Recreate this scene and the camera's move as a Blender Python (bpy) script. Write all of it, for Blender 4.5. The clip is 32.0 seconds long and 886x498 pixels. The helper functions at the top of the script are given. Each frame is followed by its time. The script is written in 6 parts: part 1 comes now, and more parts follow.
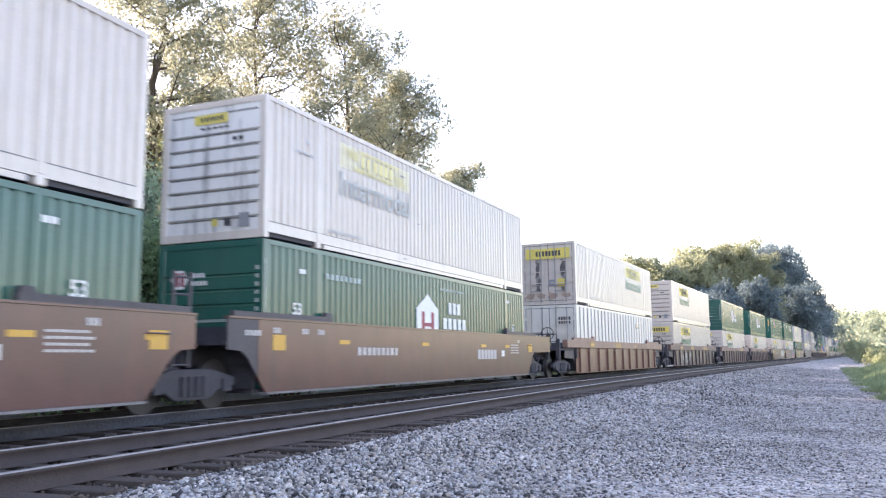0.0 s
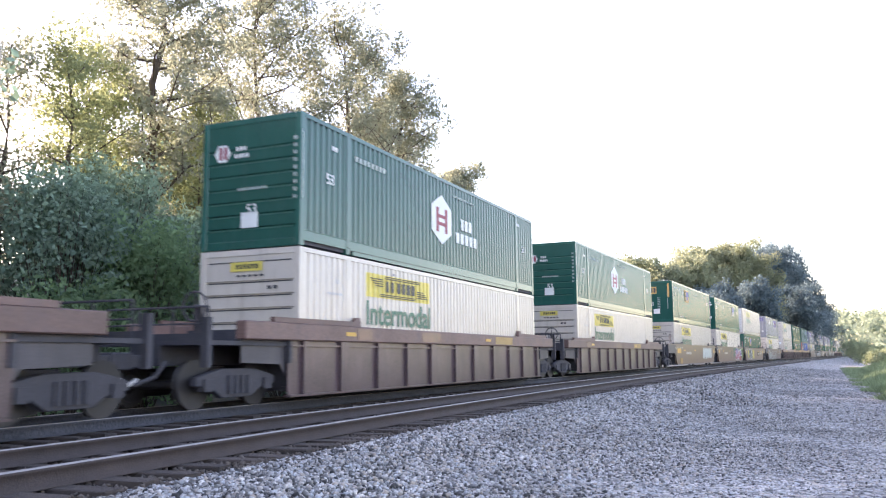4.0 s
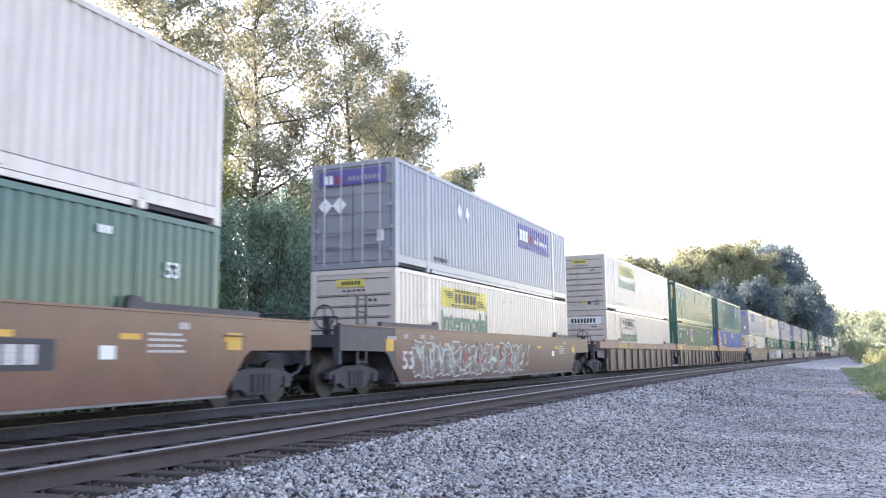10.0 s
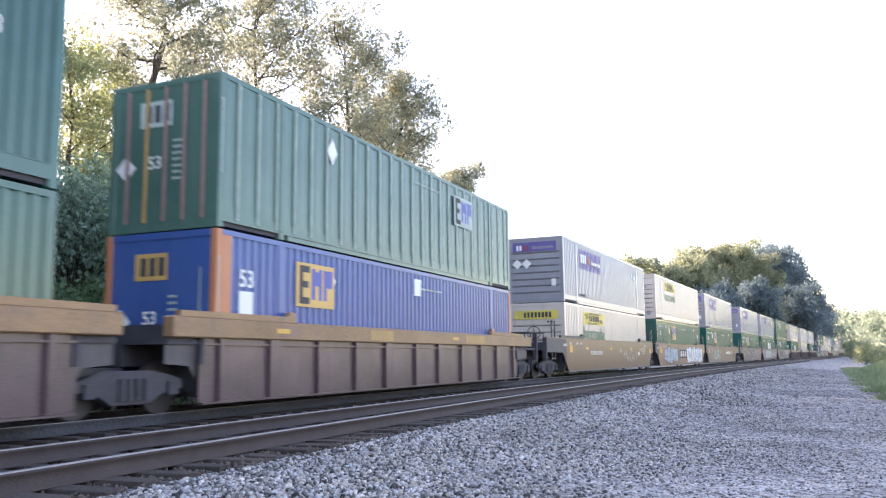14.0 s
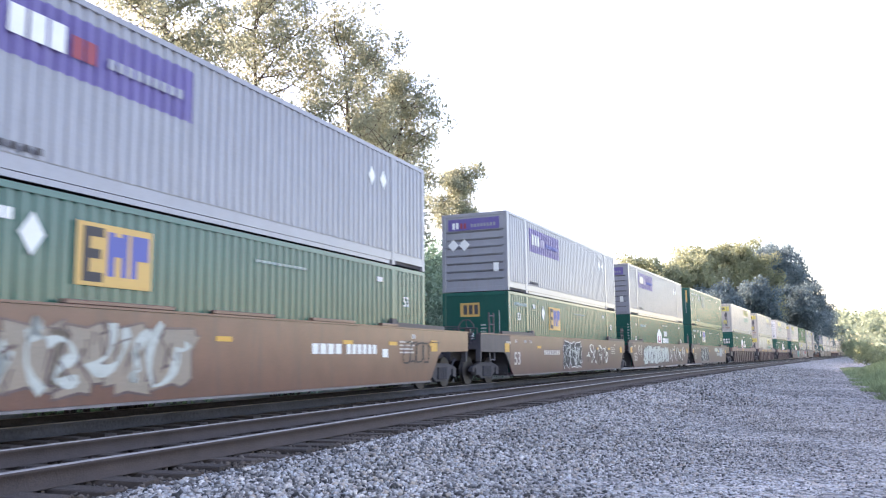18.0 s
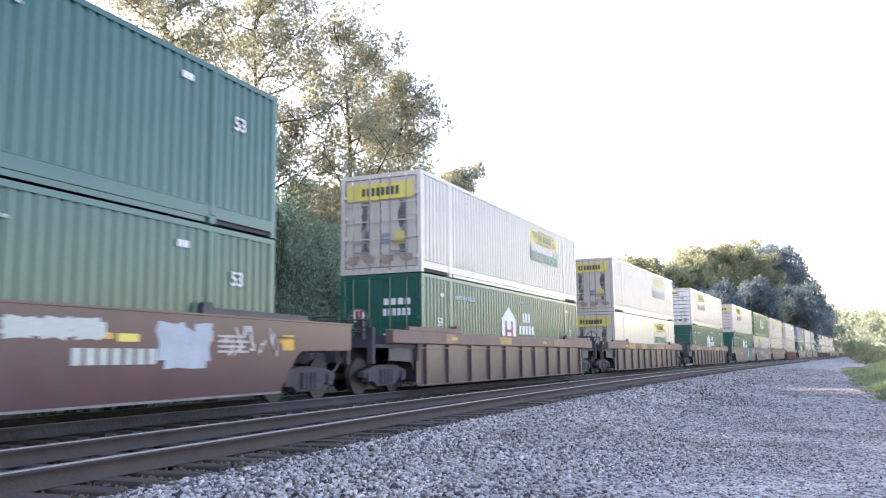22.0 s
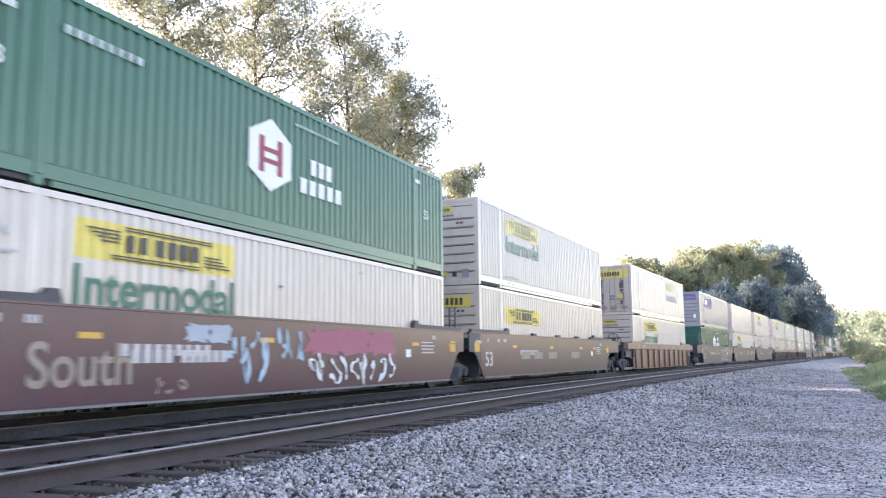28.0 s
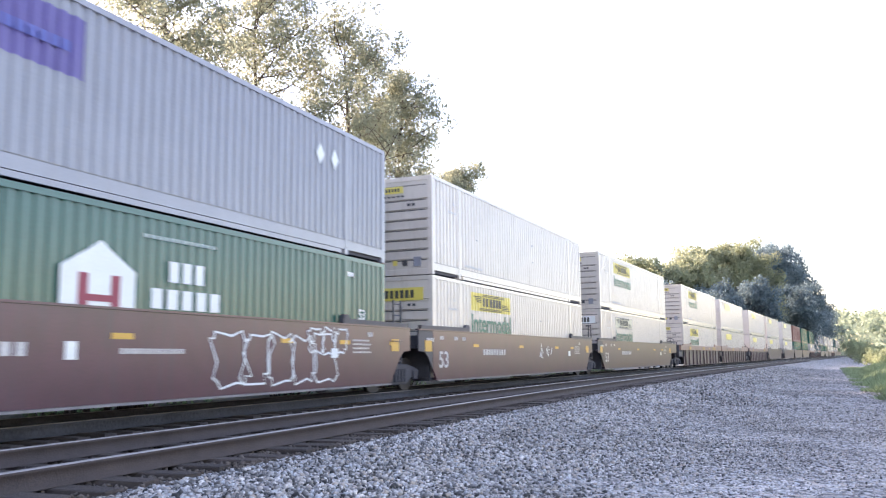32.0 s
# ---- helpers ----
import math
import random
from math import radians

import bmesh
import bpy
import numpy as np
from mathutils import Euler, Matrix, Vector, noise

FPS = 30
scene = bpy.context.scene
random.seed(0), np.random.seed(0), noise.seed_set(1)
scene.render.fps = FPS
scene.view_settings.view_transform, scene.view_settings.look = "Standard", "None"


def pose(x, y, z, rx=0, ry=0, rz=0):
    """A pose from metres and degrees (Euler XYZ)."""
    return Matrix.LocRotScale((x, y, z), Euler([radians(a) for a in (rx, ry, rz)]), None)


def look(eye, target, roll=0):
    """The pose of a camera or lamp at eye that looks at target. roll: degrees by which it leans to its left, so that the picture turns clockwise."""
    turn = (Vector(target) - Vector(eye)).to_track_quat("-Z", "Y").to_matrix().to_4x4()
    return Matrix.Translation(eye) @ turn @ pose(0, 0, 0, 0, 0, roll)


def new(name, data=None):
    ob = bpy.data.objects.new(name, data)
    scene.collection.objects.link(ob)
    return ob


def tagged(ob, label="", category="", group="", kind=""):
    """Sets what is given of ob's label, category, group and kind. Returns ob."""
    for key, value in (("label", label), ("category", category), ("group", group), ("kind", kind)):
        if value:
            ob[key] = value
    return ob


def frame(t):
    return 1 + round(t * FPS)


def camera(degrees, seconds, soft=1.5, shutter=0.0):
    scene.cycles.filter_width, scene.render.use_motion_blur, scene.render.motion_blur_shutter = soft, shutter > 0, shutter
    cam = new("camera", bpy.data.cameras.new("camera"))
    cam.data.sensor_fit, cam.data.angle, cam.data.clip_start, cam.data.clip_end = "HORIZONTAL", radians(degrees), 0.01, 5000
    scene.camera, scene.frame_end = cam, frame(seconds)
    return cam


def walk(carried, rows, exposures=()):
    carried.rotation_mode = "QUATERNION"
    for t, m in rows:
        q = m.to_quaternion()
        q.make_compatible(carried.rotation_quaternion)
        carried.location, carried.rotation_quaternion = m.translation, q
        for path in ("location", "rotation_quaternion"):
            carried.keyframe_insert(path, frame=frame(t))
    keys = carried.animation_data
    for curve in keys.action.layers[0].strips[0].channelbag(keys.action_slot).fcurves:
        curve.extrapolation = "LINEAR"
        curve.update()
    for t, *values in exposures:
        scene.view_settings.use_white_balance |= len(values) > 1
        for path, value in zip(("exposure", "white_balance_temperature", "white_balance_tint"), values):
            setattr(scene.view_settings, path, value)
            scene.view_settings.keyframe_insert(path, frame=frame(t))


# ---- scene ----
EYE = (0.0, 0.0, 0.875)
cam = camera(56.6, 32.0, soft=1.15, shutter=0.22)
view = look(EYE, (0.92441 * 50, 0.35817 * 50, 0.875 + 0.13109 * 50), roll=-0.576)
walk(cam, [(0.0, view), (32.0, view)], exposures=[(0.0, 2.55, 7400, 30), (32.0, 2.55, 7400, 30)])

# ---- light: a clear evening sky, the sun low behind the trees ----
SUN_EL, SUN_AZ = 15.0, 81.0   # azimuth counted from +x towards +y
world = bpy.data.worlds.new("world")
scene.world = world
world.use_nodes = True
wn = world.node_tree.nodes
sky = wn.new("ShaderNodeTexSky")
sky.sky_type = "NISHITA"
sky.sun_disc = False
sky.sun_elevation = radians(SUN_EL)
sky.sun_rotation = radians(90 - SUN_AZ)
sky.air_density, sky.dust_density, sky.ozone_density = 1.0, 1.4, 1.5
wn["Background"].inputs["Strength"].default_value = 0.15
world.node_tree.links.new(sky.outputs["Color"], wn["Background"].inputs["Color"])
sun = new("sun", bpy.data.lights.new("sun", "SUN"))
sun.data.energy, sun.data.angle, sun.data.color = 3.8, radians(0.6), (1.0, 0.94, 0.82)
sun_dir = Vector((math.cos(radians(SUN_AZ)) * math.cos(radians(SUN_EL)), math.sin(radians(SUN_AZ)) * math.cos(radians(SUN_EL)), math.sin(radians(SUN_EL))))
sun.matrix_world = look(sun_dir * 100, (0, 0, 0))


# ---- materials ----
def mat(name, color, rough=0.6, metal=0.0, vary=0.12, scale=1.5, grain=30.0, bump=0.0, streak=0.0, dirt=(0.12, 0.10, 0.08), dirt_amount=0.0, rand=0.0, translucent=0.0, stretch=(1, 1, 1), coat=0.0):
    m = bpy.data.materials.new(name)
    m.use_nodes = True
    nt = m.node_tree
    n, l = nt.nodes, nt.links
    b = n["Principled BSDF"]
    b.inputs["Roughness"].default_value, b.inputs["Metallic"].default_value = rough, metal
    b.inputs["Coat Weight"].default_value, b.inputs["Coat Roughness"].default_value = coat, 0.14
    tc = n.new("ShaderNodeTexCoord")
    mp = n.new("ShaderNodeMapping")
    mp.inputs["Scale"].default_value = stretch
    l.new(tc.outputs["Object"], mp.inputs["Vector"])
    big = n.new("ShaderNodeTexNoise")
    big.inputs["Scale"].default_value, big.inputs["Detail"].default_value = scale, 5
    fine = n.new("ShaderNodeTexNoise")
    fine.inputs["Scale"].default_value, fine.inputs["Detail"].default_value = grain, 3
    l.new(mp.outputs[0], big.inputs["Vector"]), l.new(mp.outputs[0], fine.inputs["Vector"])
    add = n.new("ShaderNodeMath")
    add.operation = "ADD"
    l.new(big.outputs["Fac"], add.inputs[0]), l.new(fine.outputs["Fac"], add.inputs[1])
    ramp = n.new("ShaderNodeMapRange")
    ramp.inputs["From Min"].default_value, ramp.inputs["From Max"].default_value = 0.65, 1.35
    ramp.inputs["To Min"].default_value, ramp.inputs["To Max"].default_value = 1 - vary, 1 + vary
    l.new(add.outputs[0], ramp.inputs["Value"])
    val = ramp.outputs[0]
    if rand:
        oi = n.new("ShaderNodeObjectInfo")
        rr = n.new("ShaderNodeMapRange")
        rr.inputs["To Min"].default_value, rr.inputs["To Max"].default_value = 1 - rand, 1 + rand
        l.new(oi.outputs["Random"], rr.inputs["Value"])
        mu = n.new("ShaderNodeMath")
        mu.operation = "MULTIPLY"
        l.new(val, mu.inputs[0]), l.new(rr.outputs[0], mu.inputs[1])
        val = mu.outputs[0]
    hsv = n.new("ShaderNodeHueSaturation")
    hsv.inputs["Color"].default_value = (*color, 1)
    l.new(val, hsv.inputs["Value"])
    out = hsv.outputs[0]
    if dirt_amount:
        mp2 = n.new("ShaderNodeMapping")
        mp2.inputs["Scale"].default_value = (3.0, 3.0, 0.35) if streak else (1, 1, 1)
        l.new(tc.outputs["Object"], mp2.inputs["Vector"])
        dn = n.new("ShaderNodeTexNoise")
        dn.inputs["Scale"].default_value, dn.inputs["Detail"].default_value, dn.inputs["Roughness"].default_value = 1.6, 7, 0.7
        l.new(mp2.outputs[0], dn.inputs["Vector"])
        dr = n.new("ShaderNodeMapRange")
        dr.inputs["From Min"].default_value, dr.inputs["From Max"].default_value = 0.5, 0.78
        dr.inputs["To Max"].default_value = dirt_amount
        l.new(dn.outputs["Fac"], dr.inputs["Value"])
        mx = n.new("ShaderNodeMixRGB")
        mx.inputs["Color2"].default_value = (*dirt, 1)
        l.new(dr.outputs[0], mx.inputs["Fac"]), l.new(out, mx.inputs["Color1"])
        out = mx.outputs[0]
    l.new(out, b.inputs["Base Color"])
    if bump:
        bp = n.new("ShaderNodeBump")
        bp.inputs["Strength"].default_value, bp.inputs["Distance"].default_value = bump, 0.02
        l.new(fine.outputs["Fac"], bp.inputs["Height"])
        l.new(bp.outputs[0], b.inputs["Normal"])
    if translucent:
        tr = n.new("ShaderNodeBsdfTranslucent")
        l.new(out, tr.inputs["Color"])
        ms = n.new("ShaderNodeMixShader")
        ms.inputs["Fac"].default_value = translucent
        l.new(b.outputs[0], ms.inputs[1]), l.new(tr.outputs[0], ms.inputs[2])
        l.new(ms.outputs[0], n["Material Output"].inputs["Surface"])
    return m


GRIME = (0.10, 0.085, 0.07)
M = {
    "white": mat("white_paint", (0.605, 0.535, 0.480), 0.20, vary=0.06, dirt_amount=0.5, streak=1, dirt=(0.34, 0.27, 0.215), rand=0.08, coat=0.3),
    "white_sooty": mat("soot_streaked_white_paint", (0.72, 0.70, 0.68), 0.55, vary=0.06, dirt_amount=0.95, streak=1, dirt=(0.07, 0.06, 0.06)),
    "white_old": mat("aged_white_paint", (0.68, 0.65, 0.60), 0.3, vary=0.05, dirt_amount=0.5, streak=1, dirt=(0.40, 0.31, 0.23), rand=0.05),
    "green": mat("green_paint", (0.013, 0.098, 0.080), 0.17, vary=0.12, dirt_amount=0.22, streak=1, dirt=(0.07, 0.14, 0.12), rand=0.14, coat=0.3),
    "green_leaf": mat("leaf_green_paint", (0.024, 0.125, 0.062), 0.2, vary=0.08, dirt_amount=0.16, streak=1, dirt=(0.09, 0.14, 0.10), rand=0.05, coat=0.3),
    "green_dark": mat("dark_green_paint", (0.026, 0.13, 0.10), 0.45, vary=0.08, dirt_amount=0.2, streak=1, dirt=(0.12, 0.15, 0.12)),
    "grey": mat("pale_grey_paint", (0.285, 0.288, 0.325), 0.18, vary=0.08, dirt_amount=0.4, streak=1, dirt=(0.25, 0.22, 0.22), rand=0.08, coat=0.3),
    "blue": mat("blue_paint", (0.035, 0.095, 0.30), 0.2, vary=0.1, dirt_amount=0.2, streak=1, dirt=(0.12, 0.15, 0.3)),
    "orange": mat("orange_paint", (0.52, 0.19, 0.085), 0.4, vary=0.12, dirt_amount=0.3, streak=1, dirt=(0.4, 0.2, 0.13)),
    "brown_box": mat("brown_red_paint", (0.22, 0.09, 0.07), 0.5, vary=0.1, dirt_amount=0.2, streak=1),
    "yellow": mat("yellow_vinyl", (0.70, 0.56, 0.13), 0.3, vary=0.10, dirt_amount=0.3, streak=1),
    "gold": mat("gold_vinyl", (0.62, 0.38, 0.12), 0.45, vary=0.08, dirt_amount=0.15, streak=1),
    "purple": mat("purple_vinyl", (0.115, 0.085, 0.27), 0.3, vary=0.1, dirt_amount=0.3, streak=1, dirt=(0.25, 0.23, 0.33)),
    "black": mat("black_vinyl", (0.06, 0.055, 0.05), 0.5, vary=0.1),
    "intergreen": mat("lettering_green", (0.01, 0.13, 0.085), 0.35, vary=0.06),
    "red": mat("red_vinyl", (0.30, 0.045, 0.07), 0.5, vary=0.06),
    "vinyl_blue": mat("blue_vinyl", (0.09, 0.11, 0.36), 0.5, vary=0.06),
    "mark": mat("white_lettering", (0.74, 0.75, 0.73), 0.5, vary=0.08),
    "mark_faded": mat("faded_white_lettering", (0.40, 0.48, 0.45), 0.6, vary=0.3, scale=6),
    "mark_dull": mat("worn_white_stencil", (0.50, 0.47, 0.46), 0.6, vary=0.3, scale=5),
    "rib_pale": mat("weathered_pale_green_rib", (0.26, 0.34, 0.30), 0.6, vary=0.3, scale=4, dirt_amount=0.6, streak=1),
    "lockbar": mat("grey_locking_bar", (0.27, 0.26, 0.265), 0.5, vary=0.25, scale=5, dirt_amount=0.5),
    "seam": mat("seam_shade_and_scuff_grey", (0.22, 0.21, 0.21), 0.7, vary=0.3, scale=5),
    "russet": mat("russet_paint", (0.105, 0.045, 0.044), 0.3, vary=0.3, dirt_amount=0.85, streak=1, dirt=(0.056, 0.042, 0.048), coat=0.3),
    "gold_dull": mat("faded_gold_paint", (0.42, 0.26, 0.10), 0.6, vary=0.3, scale=3, dirt_amount=0.7, dirt=(0.16, 0.11, 0.08)),
    "dusty": mat("dusty_steel_edge", (0.19, 0.175, 0.18), 0.7, vary=0.3, scale=3, dirt_amount=0.7),
    "grafgrey": mat("spray_silver_grey", (0.36, 0.40, 0.45), 0.6, vary=0.2, scale=3),
    "grafpale": mat("spray_pale_grey", (0.46, 0.49, 0.46), 0.6, vary=0.2, scale=4, dirt_amount=0.4),
    "grafnavy": mat("spray_navy", (0.045, 0.045, 0.058), 0.6, vary=0.15),
    "grafv": mat("spray_violet", (0.17, 0.09, 0.24), 0.6, vary=0.2),
    "groove": mat("dark_mark_and_fold_shade", (0.06, 0.055, 0.06), 0.7, vary=0.1),
    "tan": mat("mustard_orange_paint", (0.140, 0.063, 0.050), 0.3, vary=0.25, dirt_amount=0.85, streak=1, dirt=(0.070, 0.050, 0.054), rand=0.06, coat=0.3),
    "maroon": mat("maroon_paint", (0.066, 0.020, 0.038), 0.3, vary=0.28, dirt_amount=0.9, streak=1, dirt=(0.043, 0.028, 0.044), rand=0.08, coat=0.3),
    "umber": mat("weathered_brown_paint", (0.092, 0.058, 0.067), 0.34, vary=0.5, dirt_amount=0.9, streak=1, dirt=(0.040, 0.034, 0.045), rand=0.1, coat=0.3),
    "rust_orange": mat("rusty_orange_paint", (0.170, 0.080, 0.064), 0.34, vary=0.35, dirt_amount=0.9, streak=1, dirt=(0.085, 0.058, 0.06), rand=0.06, coat=0.3),
    "chord": mat("faded_tan_chord", (0.24, 0.138, 0.105), 0.45, vary=0.4, scale=0.8, dirt_amount=0.85, dirt=(0.12, 0.080, 0.075), rand=0.15),
    "steel": mat("dark_running_gear", (0.046, 0.044, 0.055), 0.7, vary=0.35, bump=0.2, dirt_amount=0.5, dirt=(0.075, 0.068, 0.07)),
    "wheel": mat("wheel_steel", (0.030, 0.026, 0.027), 0.6, vary=0.25),
    "galv": mat("galvanised_bar", (0.42, 0.42, 0.44), 0.5, metal=0.3, vary=0.1),
    "rust": mat("rail_rust", (0.048, 0.034, 0.032), 0.8, vary=0.28, scale=3, grain=60, bump=0.3),
    "railhead": mat("polished_railhead", (0.36, 0.33, 0.32), 0.5, metal=0.5, vary=0.12),
    "tie": mat("creosoted_timber", (0.062, 0.046, 0.040), 0.85, vary=0.45, scale=2, grain=45, bump=0.5, stretch=(6, 1, 6), rand=0.25),
    "soot": mat("soot", (0.13, 0.115, 0.115), 0.8, vary=0.6, scale=4, grain=14, dirt_amount=1.0, dirt=(0.55, 0.51, 0.50)),
    "ochre": mat("bright_ochre_paint", (0.21, 0.095, 0.056), 0.28, vary=0.22, dirt_amount=0.65, streak=1, dirt=(0.11, 0.064, 0.052), coat=0.3),
    "chord_brown": mat("grimy_brown_chord", (0.165, 0.095, 0.082), 0.5, vary=0.4, scale=0.8, dirt_amount=0.85, dirt=(0.08, 0.060, 0.066), rand=0.15),
    "chord_orange": mat("orange_chord", (0.30, 0.17, 0.085), 0.45, vary=0.4, scale=0.8, dirt_amount=0.9, dirt=(0.13, 0.09, 0.075), rand=0.1),
    "endplate": mat("dark_end_plate", (0.060, 0.053, 0.063), 0.5, vary=0.35, dirt_amount=0.7, streak=1, dirt=(0.10, 0.085, 0.085)),
    "reflective": mat("amber_reflective_tape", (0.62, 0.34, 0.06), 0.4, vary=0.15, dirt_amount=0.5, dirt=(0.26, 0.15, 0.08)),
    "reef_panel": mat("chalky_green_panel", (0.06, 0.145, 0.12), 0.16, vary=0.2, scale=0.8, dirt_amount=0.5, streak=1, dirt=(0.13, 0.18, 0.16)),
    # pale logo colours: the sky's sheen over the vinyl is mixed into them
    "yellow_pale": mat("sheen_washed_yellow_vinyl", (0.70, 0.60, 0.24), 0.3, vary=0.15, dirt_amount=0.5, streak=1, dirt=(0.68, 0.63, 0.50)),
    "yellow_ghost": mat("washed_out_cream_vinyl", (0.67, 0.62, 0.46), 0.45, vary=0.12, dirt_amount=0.6, streak=1, dirt=(0.66, 0.60, 0.55)),
    "word_pale": mat("sheen_faded_green_lettering", (0.06, 0.21, 0.16), 0.35, vary=0.2, dirt_amount=0.4, streak=1, dirt=(0.4, 0.42, 0.38)),
    "word_ghost": mat("sheen_washed_grey_lettering", (0.40, 0.41, 0.40), 0.5, vary=0.2, dirt_amount=0.6, streak=1, dirt=(0.6, 0.56, 0.52)),
    "ink_pale": mat("sheen_faded_black_lettering", (0.34, 0.32, 0.20), 0.5, vary=0.2),
    "brown_pale": mat("rust_stained_rib", (0.26, 0.17, 0.15), 0.5, vary=0.3, scale=4, dirt_amount=0.6, streak=1, dirt=(0.1, 0.14, 0.12)),
    "ghost_plate": mat("ghost_of_gold_vinyl", (0.20, 0.22, 0.18), 0.4, vary=0.3, scale=3, dirt_amount=0.7, dirt=(0.03, 0.13, 0.10)),
    "rusty_paint": mat("rust_bled_white_paint", (0.42, 0.30, 0.24), 0.6, vary=0.4, scale=5, dirt_amount=0.9, dirt=(0.17, 0.10, 0.075)),
    "stone": None, "ballast": None,
    "bark": mat("bark", (0.09, 0.07, 0.055), 0.9, vary=0.3, scale=2, grain=20, bump=0.6, stretch=(3, 3, 0.6)),
    "grafw": mat("spray_white", (0.66, 0.68, 0.70), 0.6, vary=0.12, scale=3),
    "grafb": mat("spray_black", (0.025, 0.025, 0.03), 0.6, vary=0.1),
    "grafc": mat("spray_pale_blue", (0.36, 0.50, 0.58), 0.6, vary=0.12),
    "grafp": mat("spray_pink", (0.36, 0.11, 0.15), 0.6, vary=0.12),
    "grafr": mat("spray_red", (0.36, 0.085, 0.07), 0.6, vary=0.15),
    "grafg": mat("spray_green", (0.22, 0.42, 0.10), 0.6, vary=0.12),
    "grafcream": mat("faded_cream_spray", (0.30, 0.25, 0.20), 0.7, vary=0.2, scale=3, dirt_amount=0.4, dirt=(0.25, 0.14, 0.09)),
    "graft": mat("spray_teal", (0.03, 0.28, 0.24), 0.6, vary=0.12),
    "grafy": mat("spray_yellow", (0.50, 0.40, 0.09), 0.6, vary=0.2, dirt_amount=0.4, dirt=(0.25, 0.16, 0.08)),
}


def stone_material(name, by_island):
    """Grey crushed granite, each stone of its own tone; or the sheet that lies between the stones."""
    m = bpy.data.materials.new(name)
    m.use_nodes = True
    n, l = m.node_tree.nodes, m.node_tree.links
    b = n["Principled BSDF"]
    b.inputs["Roughness"].default_value = 0.85
    tc = n.new("ShaderNodeTexCoord")
    cr = n.new("ShaderNodeValToRGB")
    el = cr.color_ramp.elements
    el[0].color, el[1].color = (0.024, 0.022, 0.022, 1), (0.58, 0.53, 0.50, 1)
    mid = el.new(0.55)
    mid.color = (0.345, 0.327, 0.318, 1)
    dim = el.new(0.24)
    dim.color = (0.13, 0.122, 0.12, 1)
    warm = el.new(0.72)
    warm.color = (0.40, 0.33, 0.275, 1)
    cool = el.new(0.80)
    cool.color = (0.36, 0.37, 0.39, 1)
    noise_node = n.new("ShaderNodeTexNoise")
    noise_node.inputs["Scale"].default_value, noise_node.inputs["Detail"].default_value = 55, 5
    l.new(tc.outputs["Object"], noise_node.inputs["Vector"])
    if by_island:
        geo = n.new("ShaderNodeNewGeometry")
        src = geo.outputs["Random Per Island"]
    else:
        vo = n.new("ShaderNodeTexVoronoi")
        vo.inputs["Scale"].default_value = 14
        l.new(tc.outputs["Object"], vo.inputs["Vector"])
        sep = n.new("ShaderNodeSeparateColor")
        l.new(vo.outputs["Color"], sep.inputs[0])
        src = sep.outputs[0]
        bp = n.new("ShaderNodeBump")
        bp.inputs["Strength"].default_value, bp.inputs["Distance"].default_value = 0.9, 0.04
        bp.invert = True
        l.new(vo.outputs["Distance"], bp.inputs["Height"])
        l.new(bp.outputs[0], b.inputs["Normal"])
    l.new(src, cr.inputs["Fac"])
    big = n.new("ShaderNodeTexNoise")
    big.inputs["Scale"].default_value, big.inputs["Detail"].default_value = 0.5, 4
    l.new(tc.outputs["Object"], big.inputs["Vector"])
    am = n.new("ShaderNodeMath")
    am.operation = "ADD"
    l.new(noise_node.outputs["Fac"], am.inputs[0]), l.new(big.outputs["Fac"], am.inputs[1])
    mr = n.new("ShaderNodeMapRange")
    mr.inputs["From Min"].default_value, mr.inputs["From Max"].default_value = 0.6, 1.4
    mr.inputs["To Min"].default_value, mr.inputs["To Max"].default_value = 0.55, 1.5
    l.new(am.outputs[0], mr.inputs["Value"])
    hs = n.new("ShaderNodeHueSaturation")
    l.new(cr.outputs[0], hs.inputs["Color"]), l.new(mr.outputs[0], hs.inputs["Value"])
    l.new(hs.outputs[0], b.inputs["Base Color"])
    return m


M["stone"] = stone_material("crushed_granite", True)
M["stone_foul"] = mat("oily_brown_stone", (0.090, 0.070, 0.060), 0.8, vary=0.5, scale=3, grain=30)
# oil stains and the shade under the cars, both put into these two colours
M["stone_oily_shade"] = mat("oily_shaded_stone", (0.055, 0.054, 0.062), 0.8, vary=0.5, scale=3, grain=30)
M["oily"] = mat("oily_shaded_ballast", (0.045, 0.045, 0.054), 0.9, vary=0.4, scale=1.2, grain=22, bump=0.9)
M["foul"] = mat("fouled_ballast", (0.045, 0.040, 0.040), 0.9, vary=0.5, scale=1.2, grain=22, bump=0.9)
M["ballast"] = stone_material("ballast_bed", False)


def ground_material():
    """Soil, dry grass and dust, mixed in patches."""
    m = mat("grassy_soil", (0.20, 0.205, 0.18), 0.95, vary=0.3, scale=0.25, grain=8, bump=0.6, dirt_amount=0.8, dirt=(0.30, 0.29, 0.28))
    return m


M["soil"] = ground_material()
# oak and shade leaf colours are lifted to hold haze and glare
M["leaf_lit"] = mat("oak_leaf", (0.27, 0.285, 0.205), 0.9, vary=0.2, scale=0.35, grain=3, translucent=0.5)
M["leaf_yellow"] = mat("locust_leaf", (0.25, 0.28, 0.14), 0.9, vary=0.22, scale=0.4, grain=3, translucent=0.58)
M["leaf_dark"] = mat("hazed_shade_leaf", (0.21, 0.31, 0.225), 0.95, vary=0.3, scale=0.3, grain=3, translucent=0.25)
M["leaf_bush"] = mat("bush_leaf", (0.20, 0.31, 0.155), 0.95, vary=0.35, scale=0.4, grain=3, translucent=0.45)
